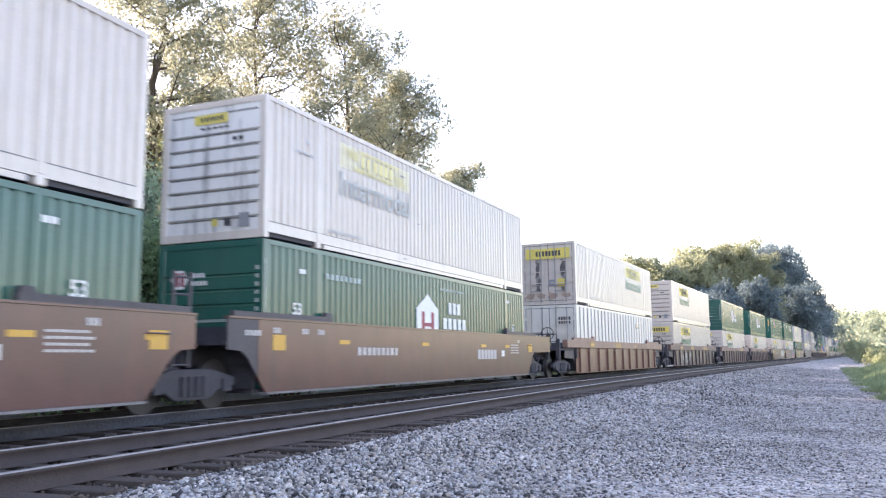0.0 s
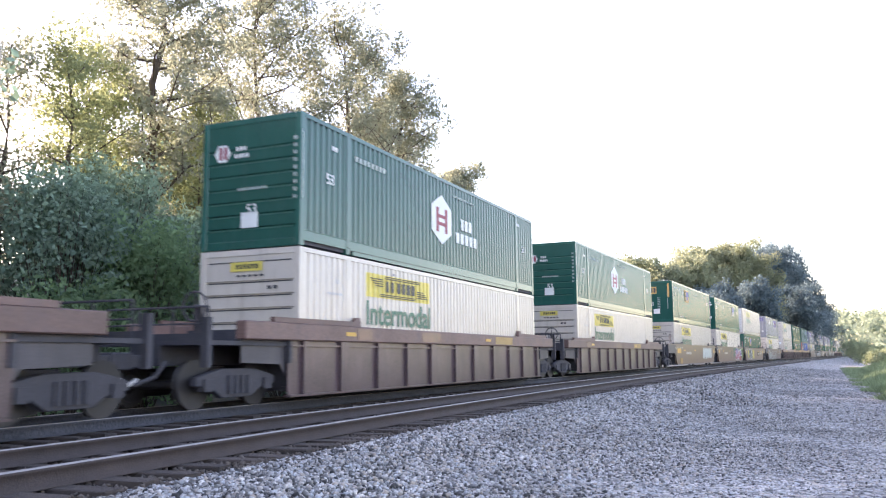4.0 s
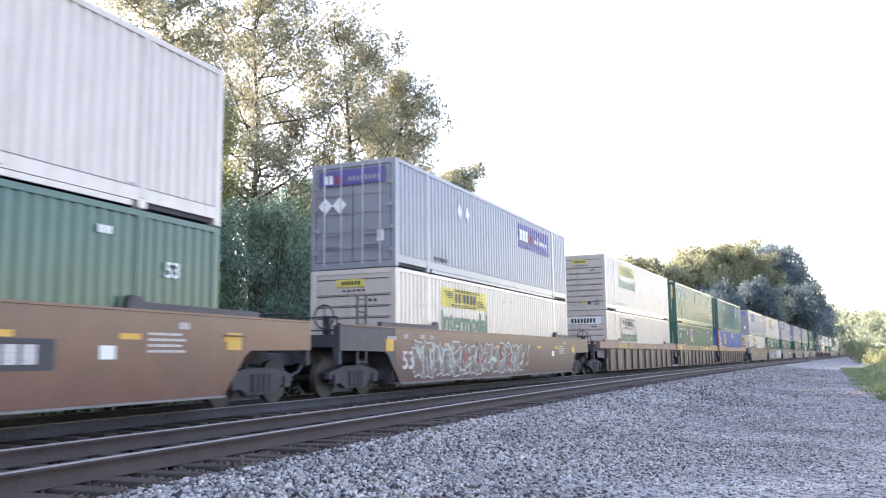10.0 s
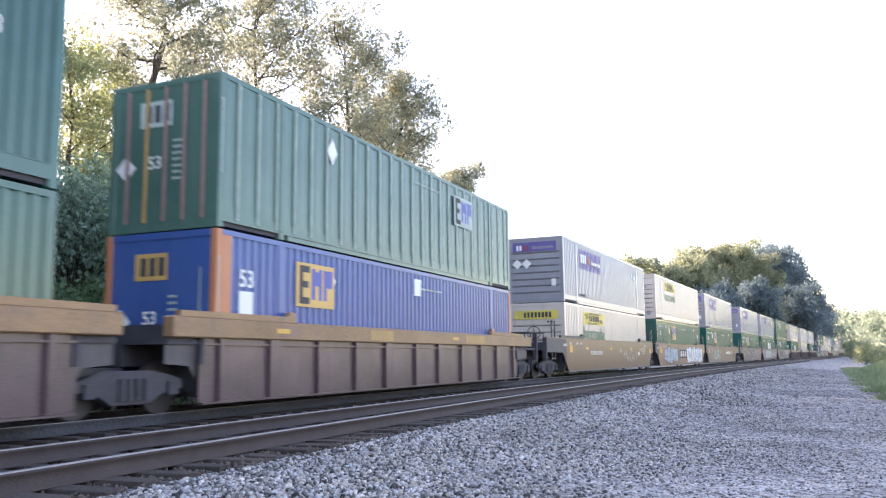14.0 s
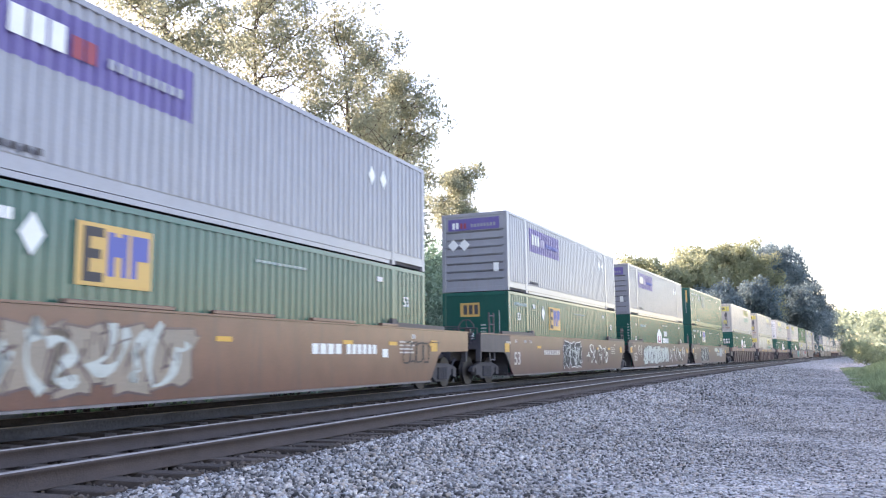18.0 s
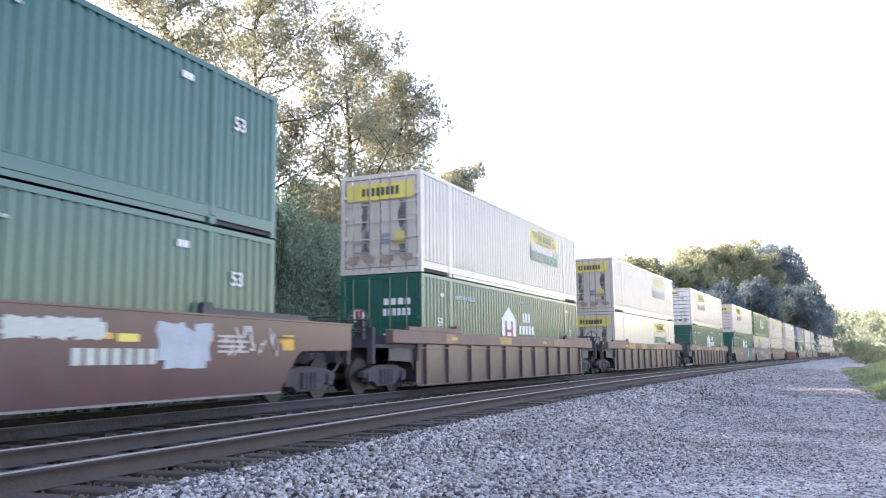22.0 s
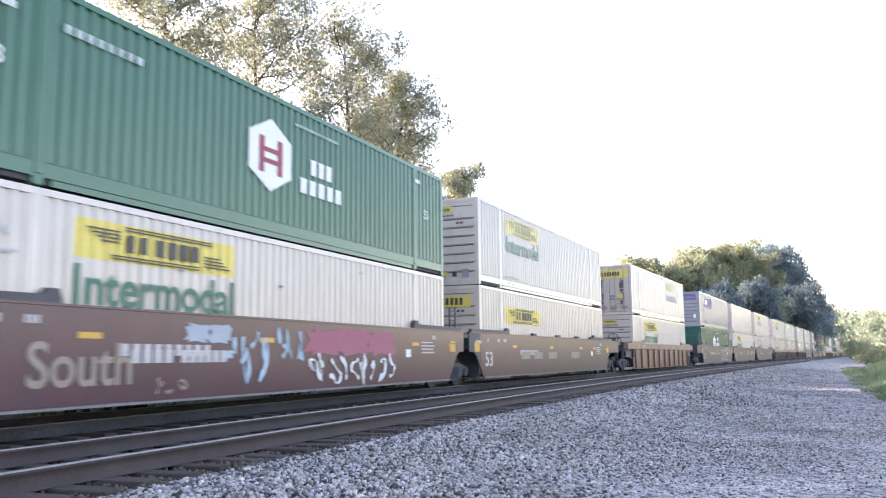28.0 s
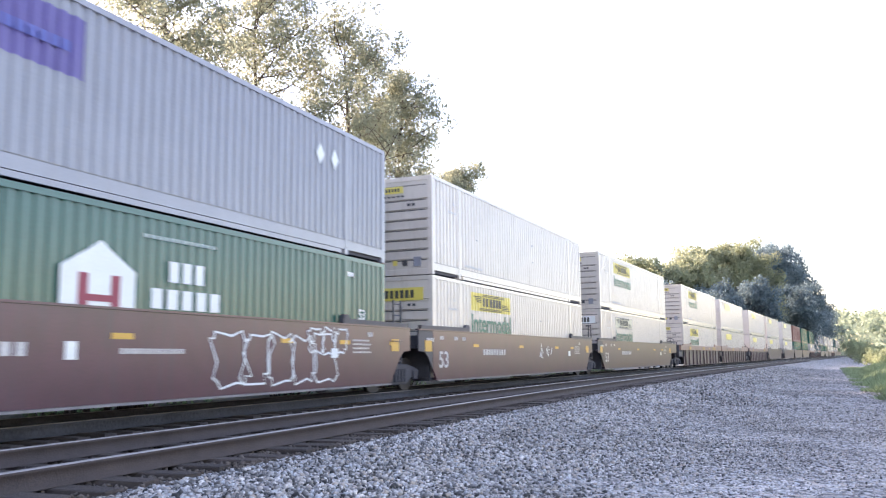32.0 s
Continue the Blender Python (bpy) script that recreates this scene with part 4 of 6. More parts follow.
        if not doors:
            part("vent", "vent", lambda: box(-0.01, -0.12, -0.14, 0.01, 0.12, 0.14, bevel=0.004), "grey", root, at=(first, -0.82, 0.38))
            part("vent", "vent_s", lambda: box(-0.01, -0.08, -0.08, 0.01, 0.08, 0.08, bevel=0.004), "groove", root, at=(first, -0.42, 0.36))
            part("sticker", "sticker_y", lambda: box(-0.002, -0.07, -0.07, 0.002, 0.07, 0.07), "yellow", root, at=(first, -0.1, 0.36))
            end_bars(root, -0.75, -0.45, 2.02, 2.09, 2, first - 0.002, "groove")
    elif style in ("hub", "hubleaf"):
        px = -L2 + (6.9 if variant != "upper" and style != "hubleaf" else 6.65) + shift
        upper = variant == "upper" or style == "hubleaf"
        z0 = 0.95 if upper else 0.80
        shape = [(0, 0.32), (0, 1.05), (0.72, 1.42), (1.44, 1.05), (1.44, 0.32), (0.72, -0.05)] if upper else [(0.0, 0), (0.0, 1.08), (0.5, 1.36), (0.72, 1.5), (0.94, 1.36), (1.44, 1.08), (1.44, 0)]
        logo = part("logo_shape", ("hublogo", upper), lambda: prism(shape, -0.002, 0.002), "mark", root, at=(px, near, z0))
        ink = "red"
        lo, hi = (0.3, 1.02) if upper else (0.08, 1.0)
        part("logo_stroke", ("hubstroke", upper), lambda: box((0.32, -0.002, lo, 0.5, 0.002, hi), (0.94, -0.002, lo, 1.12, 0.002, hi), (0.5, -0.002, (lo + hi) / 2 - 0.16, 0.94, 0.002, (lo + hi) / 2 - 0.06), (0.5, -0.002, (lo + hi) / 2 + 0.06, 0.94, 0.002, (lo + hi) / 2 + 0.16)), ink, logo, at=(0, -0.006, 0))
        lift = 0.0 if upper else 0.42
        for k in range(3):
            bars(root, px + 2.2 + k * 0.317, px + 2.42 + k * 0.317, z0 + 0.58 + lift, z0 + 0.92 + lift, 1, near, "mark", gap=0.0)
        for k in range(5):
            bars(root, px + 1.8 + k * 0.36, px + 2.05 + k * 0.36, z0 + 0.14 + lift, z0 + 0.46 + lift, 1, near, "mark", gap=0.0)
        bars(root, px + 1.6, px + 3.4, 2.46, 2.52, 12, near, "mark_faded", gap=0.3)
        bars(root, -L2 + 2.3, -L2 + 3.9, 2.27, 2.40, 8, near, "mark_faded", gap=0.35)
        bars(root, -L2 + 1.25, -L2 + 1.5, 2.3, 2.4, 2, near, "mark", gap=0.2)
        for hx in (-6.9, 6.85):
            lettering("53", 0.34, "mark", root, (hx, near, 1.55 if not upper else 1.6))
        bars(root, 6.15, 6.45, 2.42, 2.52, 2, near, "mark", gap=0.2)
        bars(root, -L2 + 0.06, -L2 + 0.10, 1.0, 2.5, 1, near, "mark_faded", gap=0.3)
        if not doors:
            hl = part("logo_shape", "hubfront", lambda: lathe_x(0.22, 0.004), "mark", root, at=(first, 0.75, 2.15))
            end_bars(hl, -0.13, 0.13, -0.14, 0.14, 2, -0.006, "red")
            end_bars(root, 0.12, 0.42, 2.18, 2.27, 3, first, "mark")
            end_bars(root, 0.05, 0.45, 2.02, 2.11, 5, first, "mark")
            end_bars(root, -0.45, 0.35, 1.28, 1.34, 9, first, "mark_faded")
            lettering("53", 0.3, "mark", root, (first - 0.001, -0.05, 0.85), turn=(0, 0, radians(-90)))
            for k in range(9):
                end_bars(root, -1.2, -1.1, 1.0 + k * 0.16, 1.08 + k * 0.16, 2, -L2 - 0.004, "mark_faded")
            part("placard", "hubcard", lambda: box(-0.003, -0.22, -0.17, 0.003, 0.22, 0.17), "mark", root, at=(first, 0.0, 0.62))
        else:
            hl = part("logo_shape", "hubfront", lambda: lathe_x(0.22, 0.004), "mark", root, at=(first - 0.004, 0.7, 1.75))
            end_bars(hl, -0.13, 0.13, -0.14, 0.14, 2, -0.006, "red")
            for z, n in ((2.0, 4), (1.72, 6), (1.15, 5), (0.98, 6)):
                end_bars(root, -0.95, -0.05, z, z + (0.2 if z > 1.5 else 0.08), n, first - 0.004, "mark")
            for z in (1.1, 0.95):
                end_bars(root, 0.1, 0.9, z, z + 0.07, 6, first - 0.004, "mark")
    elif style in ("emp", "reef", "blue"):
        px = 2.8 if doors else -5.55 if style == "blue" else -3.45
        if style == "reef":
            px = 2.9
        px += shift
        z0 = 1.62
        face = "mark_faded" if style == "reef" else "ghost_plate" if variant == "ghost" else "yellow_ghost" if variant == "white" or doors else "gold"
        plate = part("logo_plate", ("empplate", 0), lambda: box(0, -0.003, 0, 1.5, 0.003, 0.92), face, root, at=(px, near - (0.02 if style == "reef" else 0), z0))
        if variant != "ghost":
            part("logo_stroke", "empE", lambda: box((0.12, -0.002, 0.1, 0.24, 0.002, 0.9), (0.24, -0.002, 0.1, 0.5, 0.002, 0.24), (0.24, -0.002, 0.44, 0.45, 0.002, 0.58), (0.24, -0.002, 0.76, 0.5, 0.002, 0.9)), "groove", plate, at=(0, -0.006, -0.04))
            part("logo_stroke", "empM", lambda: box((0.58, -0.002, 0.2, 0.72, 0.002, 0.86), (0.72, -0.002, 0.5, 0.86, 0.002, 0.8), (0.86, -0.002, 0.2, 0.98, 0.002, 0.86)), "vinyl_blue", plate, at=(0, -0.006, -0.04))
            part("logo_stroke", "empP", lambda: box((1.06, -0.002, 0.2, 1.18, 0.002, 0.86), (1.18, -0.002, 0.48, 1.42, 0.002, 0.86)), "vinyl_blue", plate, at=(0, -0.006, -0.04))
        diamond(root, -2.9 if doors else -4.2 + min(shift, 0.0), 2.24, 0.3, near - (0.02 if style == "reef" else 0))
        if style == "blue":
            lettering("53", 0.46, "mark", root, (-7.2, near, 2.02))
            part("placard", "bluecard", lambda: box(0, -0.003, 0, 0.42, 0.003, 0.45), "mark", root, at=(-7.42, near, 1.35))
        elif style == "emp":
            bars(root, -7.5, -6.1, 2.4, 2.52, 8, near, "mark_faded", gap=0.35)
            bars(root, -5.45, -5.15, 2.38, 2.54, 2, near, "mark", gap=0.15)
            for ex in (-7.0, 6.85):
                lettering("53", 0.36, "mark", root, (ex, near, 1.99))
            bars(root, 5.2, 5.5, 2.42, 2.54, 2, near, "mark", gap=0.2)
            bars(root, -5.7, -4.3, 0.42, 0.5, 9, near, "mark_faded", gap=0.35)
        bars(root, 0.2, 2.0, 2.38, 2.43, 10, near, "mark_faded", gap=0.3)
        bars(root, -L2 + 0.06, -L2 + 0.10, 1.0, 2.4, 1, near, "mark_faded", gap=0.3)
        if style == "blue":
            part("placard", "bluecard", lambda: box(0, -0.003, 0, 0.42, 0.003, 0.45), "mark", root, at=(0.1, near, 2.2))
        if not doors:
            pl = part("logo_plate", "empfront" if style != "blue" else "bluefront", lambda: box(-0.003, -0.38, 0, 0.003, 0.38, 0.5), face, root, at=(first + 0.012, 0.2, 2.0))
            end_bars(pl, -0.32, 0.32, 0.08, 0.42, 3, -0.006, "groove")
            diamond_end(root, first + 0.012, 0.9, 1.25, 0.24)
            diamond_end(root, first + 0.012, 0.5, 1.25, 0.2) if variant == "upper" else None
            lettering("53", 0.34, "mark", root, (first + 0.008, 0.2, 1.3), turn=(0, 0, radians(-90)))
            for k in range(7):
                end_bars(root, -0.42, -0.2, 0.95 + k * 0.12, 1.0 + k * 0.12, 3, first + 0.01, "mark_faded")
            end_bars(root, -0.95, -0.91, 0.9, 2.2, 1, first + 0.01, "mark_faded")
            if variant in ("upper", "ghost"):
                part("placard", "hubcard", lambda: box(-0.003, -0.22, -0.17, 0.003, 0.22, 0.17), "mark", root, at=(first + 0.008, -0.15, 0.75))
                part("label_strip", "empstrip", lambda: box(-0.003, -0.06, 0, 0.003, 0.06, 0.95), "gold", root, at=(first + 0.008, -1.0, 1.75))
        else:
            pl = part("logo_plate", "empdoor", lambda: box(-0.003, 0.25, 1.95, 0.003, 0.9, 2.4), "mark", root, at=(first - 0.03, 0, 0))
            end_bars(pl, 0.32, 0.85, 2.02, 2.32, 3, -0.006, "vinyl_blue")
            for i, (y, z, w, h, m) in enumerate(((-0.8, 2.15, 0.5, 0.14, "mark"), (-0.8, 2.35, 0.35, 0.12, "mark"), (-0.35, 1.45, 0.35, 0.2, "gold"), (-0.75, 0.95, 0.5, 0.2, "mark"), (0.4, 1.35, 0.3, 0.12, "mark"), (0.35, 0.9, 0.16, 0.2, "mark"))):
                part("sticker", ("empst", i), lambda w=w, h=h: box(-0.002, -w / 2, 0, 0.002, w / 2, h), m, root, at=(first - 0.03, y, z))
            diamond_end(root, first - 0.03, -0.3, 2.2, 0.24)
    elif style == "fx":
        px = 2.15 if doors else -5.15
        plate = part("logo_plate", ("fxplate", px), lambda: corr_sheet(px - 0.4, px + 3.45, 1.67, 2.58, -W2 + 0.012, -1, DEEP, PITCH, 0.004), "purple", root)
        bars(plate, px - 0.25, px + 0.75, 1.95, 2.36, 3, near - 0.002, "mark" if variant != "worn" else "grey", gap=0.2)
        bars(plate, px + 0.8, px + 1.3, 1.95, 2.28, 2, near - 0.002, "red" if variant != "worn" else "purple", gap=0.2)
        bars(plate, px + 1.5, px + 3.2, 2.0, 2.16, 9, near - 0.002, "vinyl_blue" if variant == "worn" else "grey", gap=0.3)
        for dx in (0, 0.42):
            diamond(root, (-3.8 if doors else 4.9) + dx * 1.5, 2.1, 0.24, near)
        bars(root, -L2 + 2.4, -L2 + 3.4, 0.4, 0.5, 5, near, "groove", gap=0.4)
        pl = part("logo_plate", "fxfront", lambda: box(-0.003, -1.0, 2.26, 0.003, 1.02, 2.68), "purple", root, at=(first - (0.03 if doors else 0), 0, 0))
        end_bars(pl, 0.6, 0.9, 2.32, 2.55, 2, -0.006, "mark")
        end_bars(pl, 0.3, 0.58, 2.32, 2.52, 2, -0.006, "red")
        end_bars(pl, -0.85, 0.15, 2.36, 2.48, 8, -0.006, "grey")
        for y in (0.82, 0.38):
            diamond_end(root, first - (0.035 if doors else 0.0), y, 1.72, 0.22)
        part("vent", "fxvent", lambda: box(-0.008, -0.1, -0.16, 0.008, 0.1, 0.16, bevel=0.004), "mark", root, at=(first - 0.002, -0.85, 0.85))
    elif style == "emhu":
        for z in (2.2, 2.0):
            end_bars(root, -1.0, -0.4, z, z + 0.14, 5, first - 0.01, "groove")
        part("logo_plate", "emhuplate", lambda: box(0, -0.003, 0, 0.7, 0.003, 0.26), "grey", root, at=(L2 - 4.6, near - 0.022, 2.1))
    return root


def fx_in(e):
    return e * (L2 - 0.075)


def lathe_x(r, t):
    bm = lathe([(r, -t), (r, t)], "y", 6)
    bmesh.ops.rotate(bm, verts=bm.verts[:], cent=(0, 0, 0), matrix=Matrix.Rotation(radians(90), 3, "Z"))
    return bm


def prism_end(seed):
    """An uneven upright smear of soot, thin as paint."""
    rng = random.Random(seed)
    bm = prism([((0.05 + 0.10 * rng.random()) * math.copysign(1, math.cos(t)), 0.75 * math.sin(t) + rng.uniform(-0.06, 0.06)) for t in [2 * math.pi * (k + 0.5) / 18 for k in range(18)]], -0.001, 0.001)
    bmesh.ops.rotate(bm, verts=bm.verts[:], cent=(0, 0, 0), matrix=Matrix.Rotation(radians(90), 3, "Z"))
    return bm


def prism_stain(seed):
    """A ragged patch where rust has bled through the paint."""
    rng = random.Random(seed * 7 + 1)
    bm = prism([(0.26 * math.cos(t) * rng.uniform(0.6, 1.1), 0.17 * math.sin(t) * rng.uniform(0.5, 1.2)) for t in [2 * math.pi * k / 14 for k in range(14)]], -0.001, 0.001)
    bmesh.ops.rotate(bm, verts=bm.verts[:], cent=(0, 0, 0), matrix=Matrix.Rotation(radians(90), 3, "Z"))
    return bm


def diamond_end(parent, x, y, z, r):
    def make():
        bm = prism([(-r, 0), (0, -r), (r, 0), (0, r)], -0.002, 0.002)
        bmesh.ops.rotate(bm, verts=bm.verts[:], cent=(0, 0, 0), matrix=Matrix.Rotation(radians(90), 3, "Z"))
        return bm
    part("placard", ("diamond_end", r), make, "mark", parent, at=(x - 0.003, y, z))


# ---- well cars: origin on the rail head under the middle of the box ----
SIDE_Y = 1.43


def wheelset():
    prof = [(0.10, -0.80), (0.46, -0.80), (0.455, -0.775), (0.425, -0.765), (0.42, -0.70), (0.44, -0.672), (0.44, -0.665), (0.36, -0.665), (0.33, -0.69), (0.18, -0.70), (0.14, -0.66), (0.085, -0.62),
            (0.085, 0.62), (0.14, 0.66), (0.18, 0.70), (0.33, 0.69), (0.36, 0.665), (0.44, 0.665), (0.44, 0.672), (0.42, 0.70), (0.425, 0.765), (0.455, 0.775), (0.46, 0.80), (0.10, 0.80)]
    prof = [(r * 0.97 if r > 0.3 else r, a) for r, a in prof]
    return lathe(prof, "y", 28)


def side_frame():
    bm = prism([(-1.15, 0.42), (-1.15, 0.56), (-0.95, 0.62), (-0.45, 0.72), (0.45, 0.72), (0.95, 0.62), (1.15, 0.56), (1.15, 0.42), (0.72, 0.36), (0.42, 0.19), (-0.42, 0.19), (-0.72, 0.36)], -0.08, 0.08)
    bmesh.ops.bevel(bm, geom=bm.edges[:], offset=0.015, segments=1, affect="EDGES")
    boxes(bm, (-0.99, -0.13, 0.32, -0.77, 0.05, 0.54), (0.77, -0.13, 0.32, 0.99, 0.05, 0.54))
    for x in (-0.26, -0.09, 0.09, 0.26):
        rod(bm, (x, -0.1, 0.26), (x, -0.1, 0.6), 0.06, 8)
    return bm


WHEELS = []


def truck(parent, x):
    """A two-axle truck: bolster, side frames, wheelsets and brake beam."""
    t = part("truck", "bolster", lambda: box((-0.2, -0.9, 0.38, 0.2, 0.9, 0.66), (-0.5, -0.35, 0.62, 0.5, 0.35, 0.76)), "steel", parent, "dark greasy running gear", at=(x, 0, 0))
    for y in (-1.0, 1.0):
        part("side_frame", ("sframe", y), lambda y=y: mirrored(side_frame(), y), "steel", t, at=(0, y, 0))
    for dx in (-0.88, 0.88):
        w = part("wheelset", "wheelset", wheelset, "wheel", t, "steel wheelset with a worn bright tread", at=(dx, 0, 0.446))
        WHEELS.append((w, x + dx))
        part("brake_beam", "brakebeam", lambda: box(-0.05, -0.75, -0.06, 0.05, 0.75, 0.06), "steel", t, at=(dx * 0.42, 0, 0.4))
    return t


def mirrored(bm, y):
    if y > 0:
        bmesh.ops.scale(bm, vec=(1, -1, 1), verts=bm.verts[:])
        bmesh.ops.reverse_faces(bm, faces=bm.faces[:])
    return bm


def ladder_mesh():
    bm = bmesh.new()
    for x in (-0.2, 0.2):
        rod(bm, (x, 0, 0.75), (x, 0, 2.35), 0.03)
    for i in range(6):
        rod(bm, (-0.2, 0, 0.8 + i * 0.29), (0.2, 0, 0.8 + i * 0.29), 0.02)
    return bm


def well_car(kind, paint, ext0, ext1, rear_truck, chord="chord", far=False):
    """ext0, ext1: how far the body goes past the box at either end."""
    root = new("well_car")
    smooth = kind == "smooth"
    a, b = -L2 - ext0, L2 + ext1
    inner0, inner1 = -L2 - 0.35, L2 + 0.35
    key = (kind, round(ext0, 2), round(ext1, 2))
    for s in (-1, 1):
        y0, y1 = (s * SIDE_Y, s * (SIDE_Y - 0.05))
        y0, y1 = min(y0, y1), max(y0, y1)
        if smooth:
            out = [(-L2 - 0.3, 0.555), (-L2 - 0.05, 0.27), (L2 + 0.05, 0.27), (L2 + 0.62, 0.92), (L2 + 0.82, 1.04), (b, 1.06), (b, 1.62), (-L2 - 0.3, 1.62)]
            lead = [(a, 1.06), (-L2 - 0.82, 1.04), (-L2 - 0.62, 0.92), (-L2 - 0.302, 0.557), (-L2 - 0.302, 1.62), (a, 1.62)]
            part("side_sill", ("sill_s", key, s), lambda: prism(out, y0, y1), paint, root)
            part("end_sill_plate", ("sill_lead", key, s), lambda: prism(lead, y0 + 0.004, y1 - 0.004), "endplate", root, "dark plate over the truck")
            part("lower_flange", ("flange", s), lambda s=s: box(-L2 - 0.05, min(s * (SIDE_Y + 0.03), s * (SIDE_Y - 0.2)), 0.225, L2 + 0.05, max(s * (SIDE_Y + 0.05), s * (SIDE_Y - 0.2)), 0.265), "dusty", root, "dusty lower flange")
            part("top_edge", ("topedge", key, s), lambda: box(a, min(s * (SIDE_Y + 0.025), s * (SIDE_Y - 0.1)), 1.624, b, max(s * (SIDE_Y + 0.025), s * (SIDE_Y - 0.1)), 1.66), paint, root)
        else:
            fa, fb = max(a, -L2 - 1.85), min(b, L2 + 1.85)
            out = [(-L2 - 0.44, 0.3), (-L2 - 0.42, 0.17), (L2 + 0.42, 0.17), (L2 + 0.44, 0.3), (L2 + 0.44, 1.25), (-L2 - 0.44, 1.25)]
            # end webs take a dark colour in place of the shade below the chord
            for side, tip, nm in ((-1, fa, "lead"), (1, fb, "rear")):
                over = [(side * (L2 + 0.442), 0.55), (side * (L2 + 0.62), 0.78), (tip, 0.82), (tip, 1.25), (side * (L2 + 0.442), 1.25)]
                part("end_web", ("endweb", key, s, nm), lambda o=over, s=s: prism(o, min(s * (SIDE_Y - 0.16), s * (SIDE_Y - 0.185)), max(s * (SIDE_Y - 0.16), s * (SIDE_Y - 0.185))), "endplate", root, "web painted dark for the shade over the truck")
            yi0, yi1 = sorted((s * (SIDE_Y - 0.09), s * (SIDE_Y - 0.115)))
            part("side_web", ("web", key, s), lambda: prism(out, yi0, yi1), paint, root)
            part("top_chord", ("chord", key, s), lambda s=s: box(max(a, -L2 - 1.95), min(s * (SIDE_Y + 0.02), s * (SIDE_Y - 0.22)), 1.25, min(b, L2 + 1.95), max(s * (SIDE_Y + 0.02), s * (SIDE_Y - 0.22)), 1.60, bevel=0.02), chord, root, "weathered painted top chord")
            part("web_ledge", ("ledge", s), lambda s=s: box(-L2 - 0.4, min(s * (SIDE_Y - 0.03), s * (SIDE_Y - 0.09)), 1.13, L2 + 0.4, max(s * (SIDE_Y - 0.03), s * (SIDE_Y - 0.09)), 1.165), paint, root)
            part("lower_flange", ("flange_r", s), lambda s=s: box(-L2 - 0.4, min(s * (SIDE_Y - 0.02), s * (SIDE_Y - 0.2)), 0.13, L2 + 0.4, max(s * (SIDE_Y - 0.02), s * (SIDE_Y - 0.2)), 0.166), paint, root)
            for i in range(11):
                half = 0.17 if i in (1, 4, 6, 9) else 0.055
                part("stiffener", ("stiff", s, half), lambda s=s, h=half: box(-h, min(s * (SIDE_Y - 0.005), s * (SIDE_Y - 0.09)), 0.17, h, max(s * (SIDE_Y - 0.005), s * (SIDE_Y - 0.09)), 1.248, bevel=0.006), paint, root, at=(-8.0 + i * 1.6, 0, 0))
        for e in (-1, 1):
            part("guide_cap", ("cap", s, e), lambda s=s, e=e: prism([(-1.05, 1.60), (-1.05, 1.70), (2.05, 1.71), (2.12, 1.80), (2.3, 1.80), (2.35, 1.68), (2.35, 1.60)] if e < 0 else [(1.05, 1.60), (-2.35, 1.60), (-2.35, 1.68), (-2.3, 1.80), (-2.12, 1.80), (-2.05, 1.71), (1.05, 1.70)], min(s * (SIDE_Y + 0.012), s * (SIDE_Y - 0.09)), max(s * (SIDE_Y + 0.012), s * (SIDE_Y - 0.09))), "endplate" if smooth else chord, root, at=(e * L2, 0, 0.06 if smooth else 0.0))
    part("well_floor", "wellfloor", lambda: box((-L2 - 0.2, -1.25, 0.24, L2 + 0.2, -1.0, 0.33), (-L2 - 0.2, 1.0, 0.24, L2 + 0.2, 1.25, 0.33), *[(x, -1.3, 0.24, x + 0.4, 1.3, 0.33) for x in (-8.1, -6.1, -3.2, -0.2, 2.8, 5.7, 7.7)]), "steel", root)
    for e, ext in ((-1, ext0), (1, ext1)):
        end = a if e < 0 else b
        part("end_bulkhead", ("bulk", e), lambda e=e: box(min(e * 0.35, e * 0.45), -1.38, 0.8, max(e * 0.35, e * 0.45), 1.36, 1.5), "steel", root, at=(e * L2, 0, 0))
        part("end_plate", ("endplate", e), lambda e=e: box(min(e * 0.2, e * 0.26), -1.3, 0.335, max(e * 0.2, e * 0.26), 1.3, 0.82), "steel", root, at=(e * L2, 0, 0))
        part("end_platform", ("plat", round(ext, 2), e), lambda e=e, ext=ext: box((min(e * 0.45, e * ext), -1.32, 1.14, max(e * 0.45, e * ext), 1.32, 1.22), (min(e * 0.45, e * ext), -0.35, 0.78, max(e * 0.45, e * ext), 0.35, 1.14)), "steel", root, at=(e * L2, 0, 0))
        if ext > 2:
            part("end_post", ("endpost", e), lambda e=e: box((min(0, -e * 0.12), -1.4, 0.75, max(0, -e * 0.12), -1.25, 1.62), (min(0, -e * 0.12), 1.25, 0.75, max(0, -e * 0.12), 1.4, 1.62), (min(0, -e * 0.1), -1.25, 1.22, max(0, -e * 0.1), 1.25, 1.34)), "steel", root, at=(end, 0, 0))
            part("coupler", ("coupler", e), lambda e=e: box((min(0, e * 0.75), -0.11, 0.75, max(0, e * 0.75), 0.11, 0.98), (min(e * 0.6, e * 0.95), -0.17, 0.72, max(e * 0.6, e * 0.95), 0.17, 1.02), bevel=0.02), "steel", root, at=(end, 0, 0))
            part("air_hose", ("hose", e), lambda e=e: hose(e), "mark_dull" if e > 0 else "steel", root, "pale rubber air hose" if e > 0 else "", at=(end, -0.5, 0.85))
            part("hand_rail", ("hrail", e), lambda e=e: rail_frame(e), "steel", root, at=(end - e * 0.25, 0, 1.22))
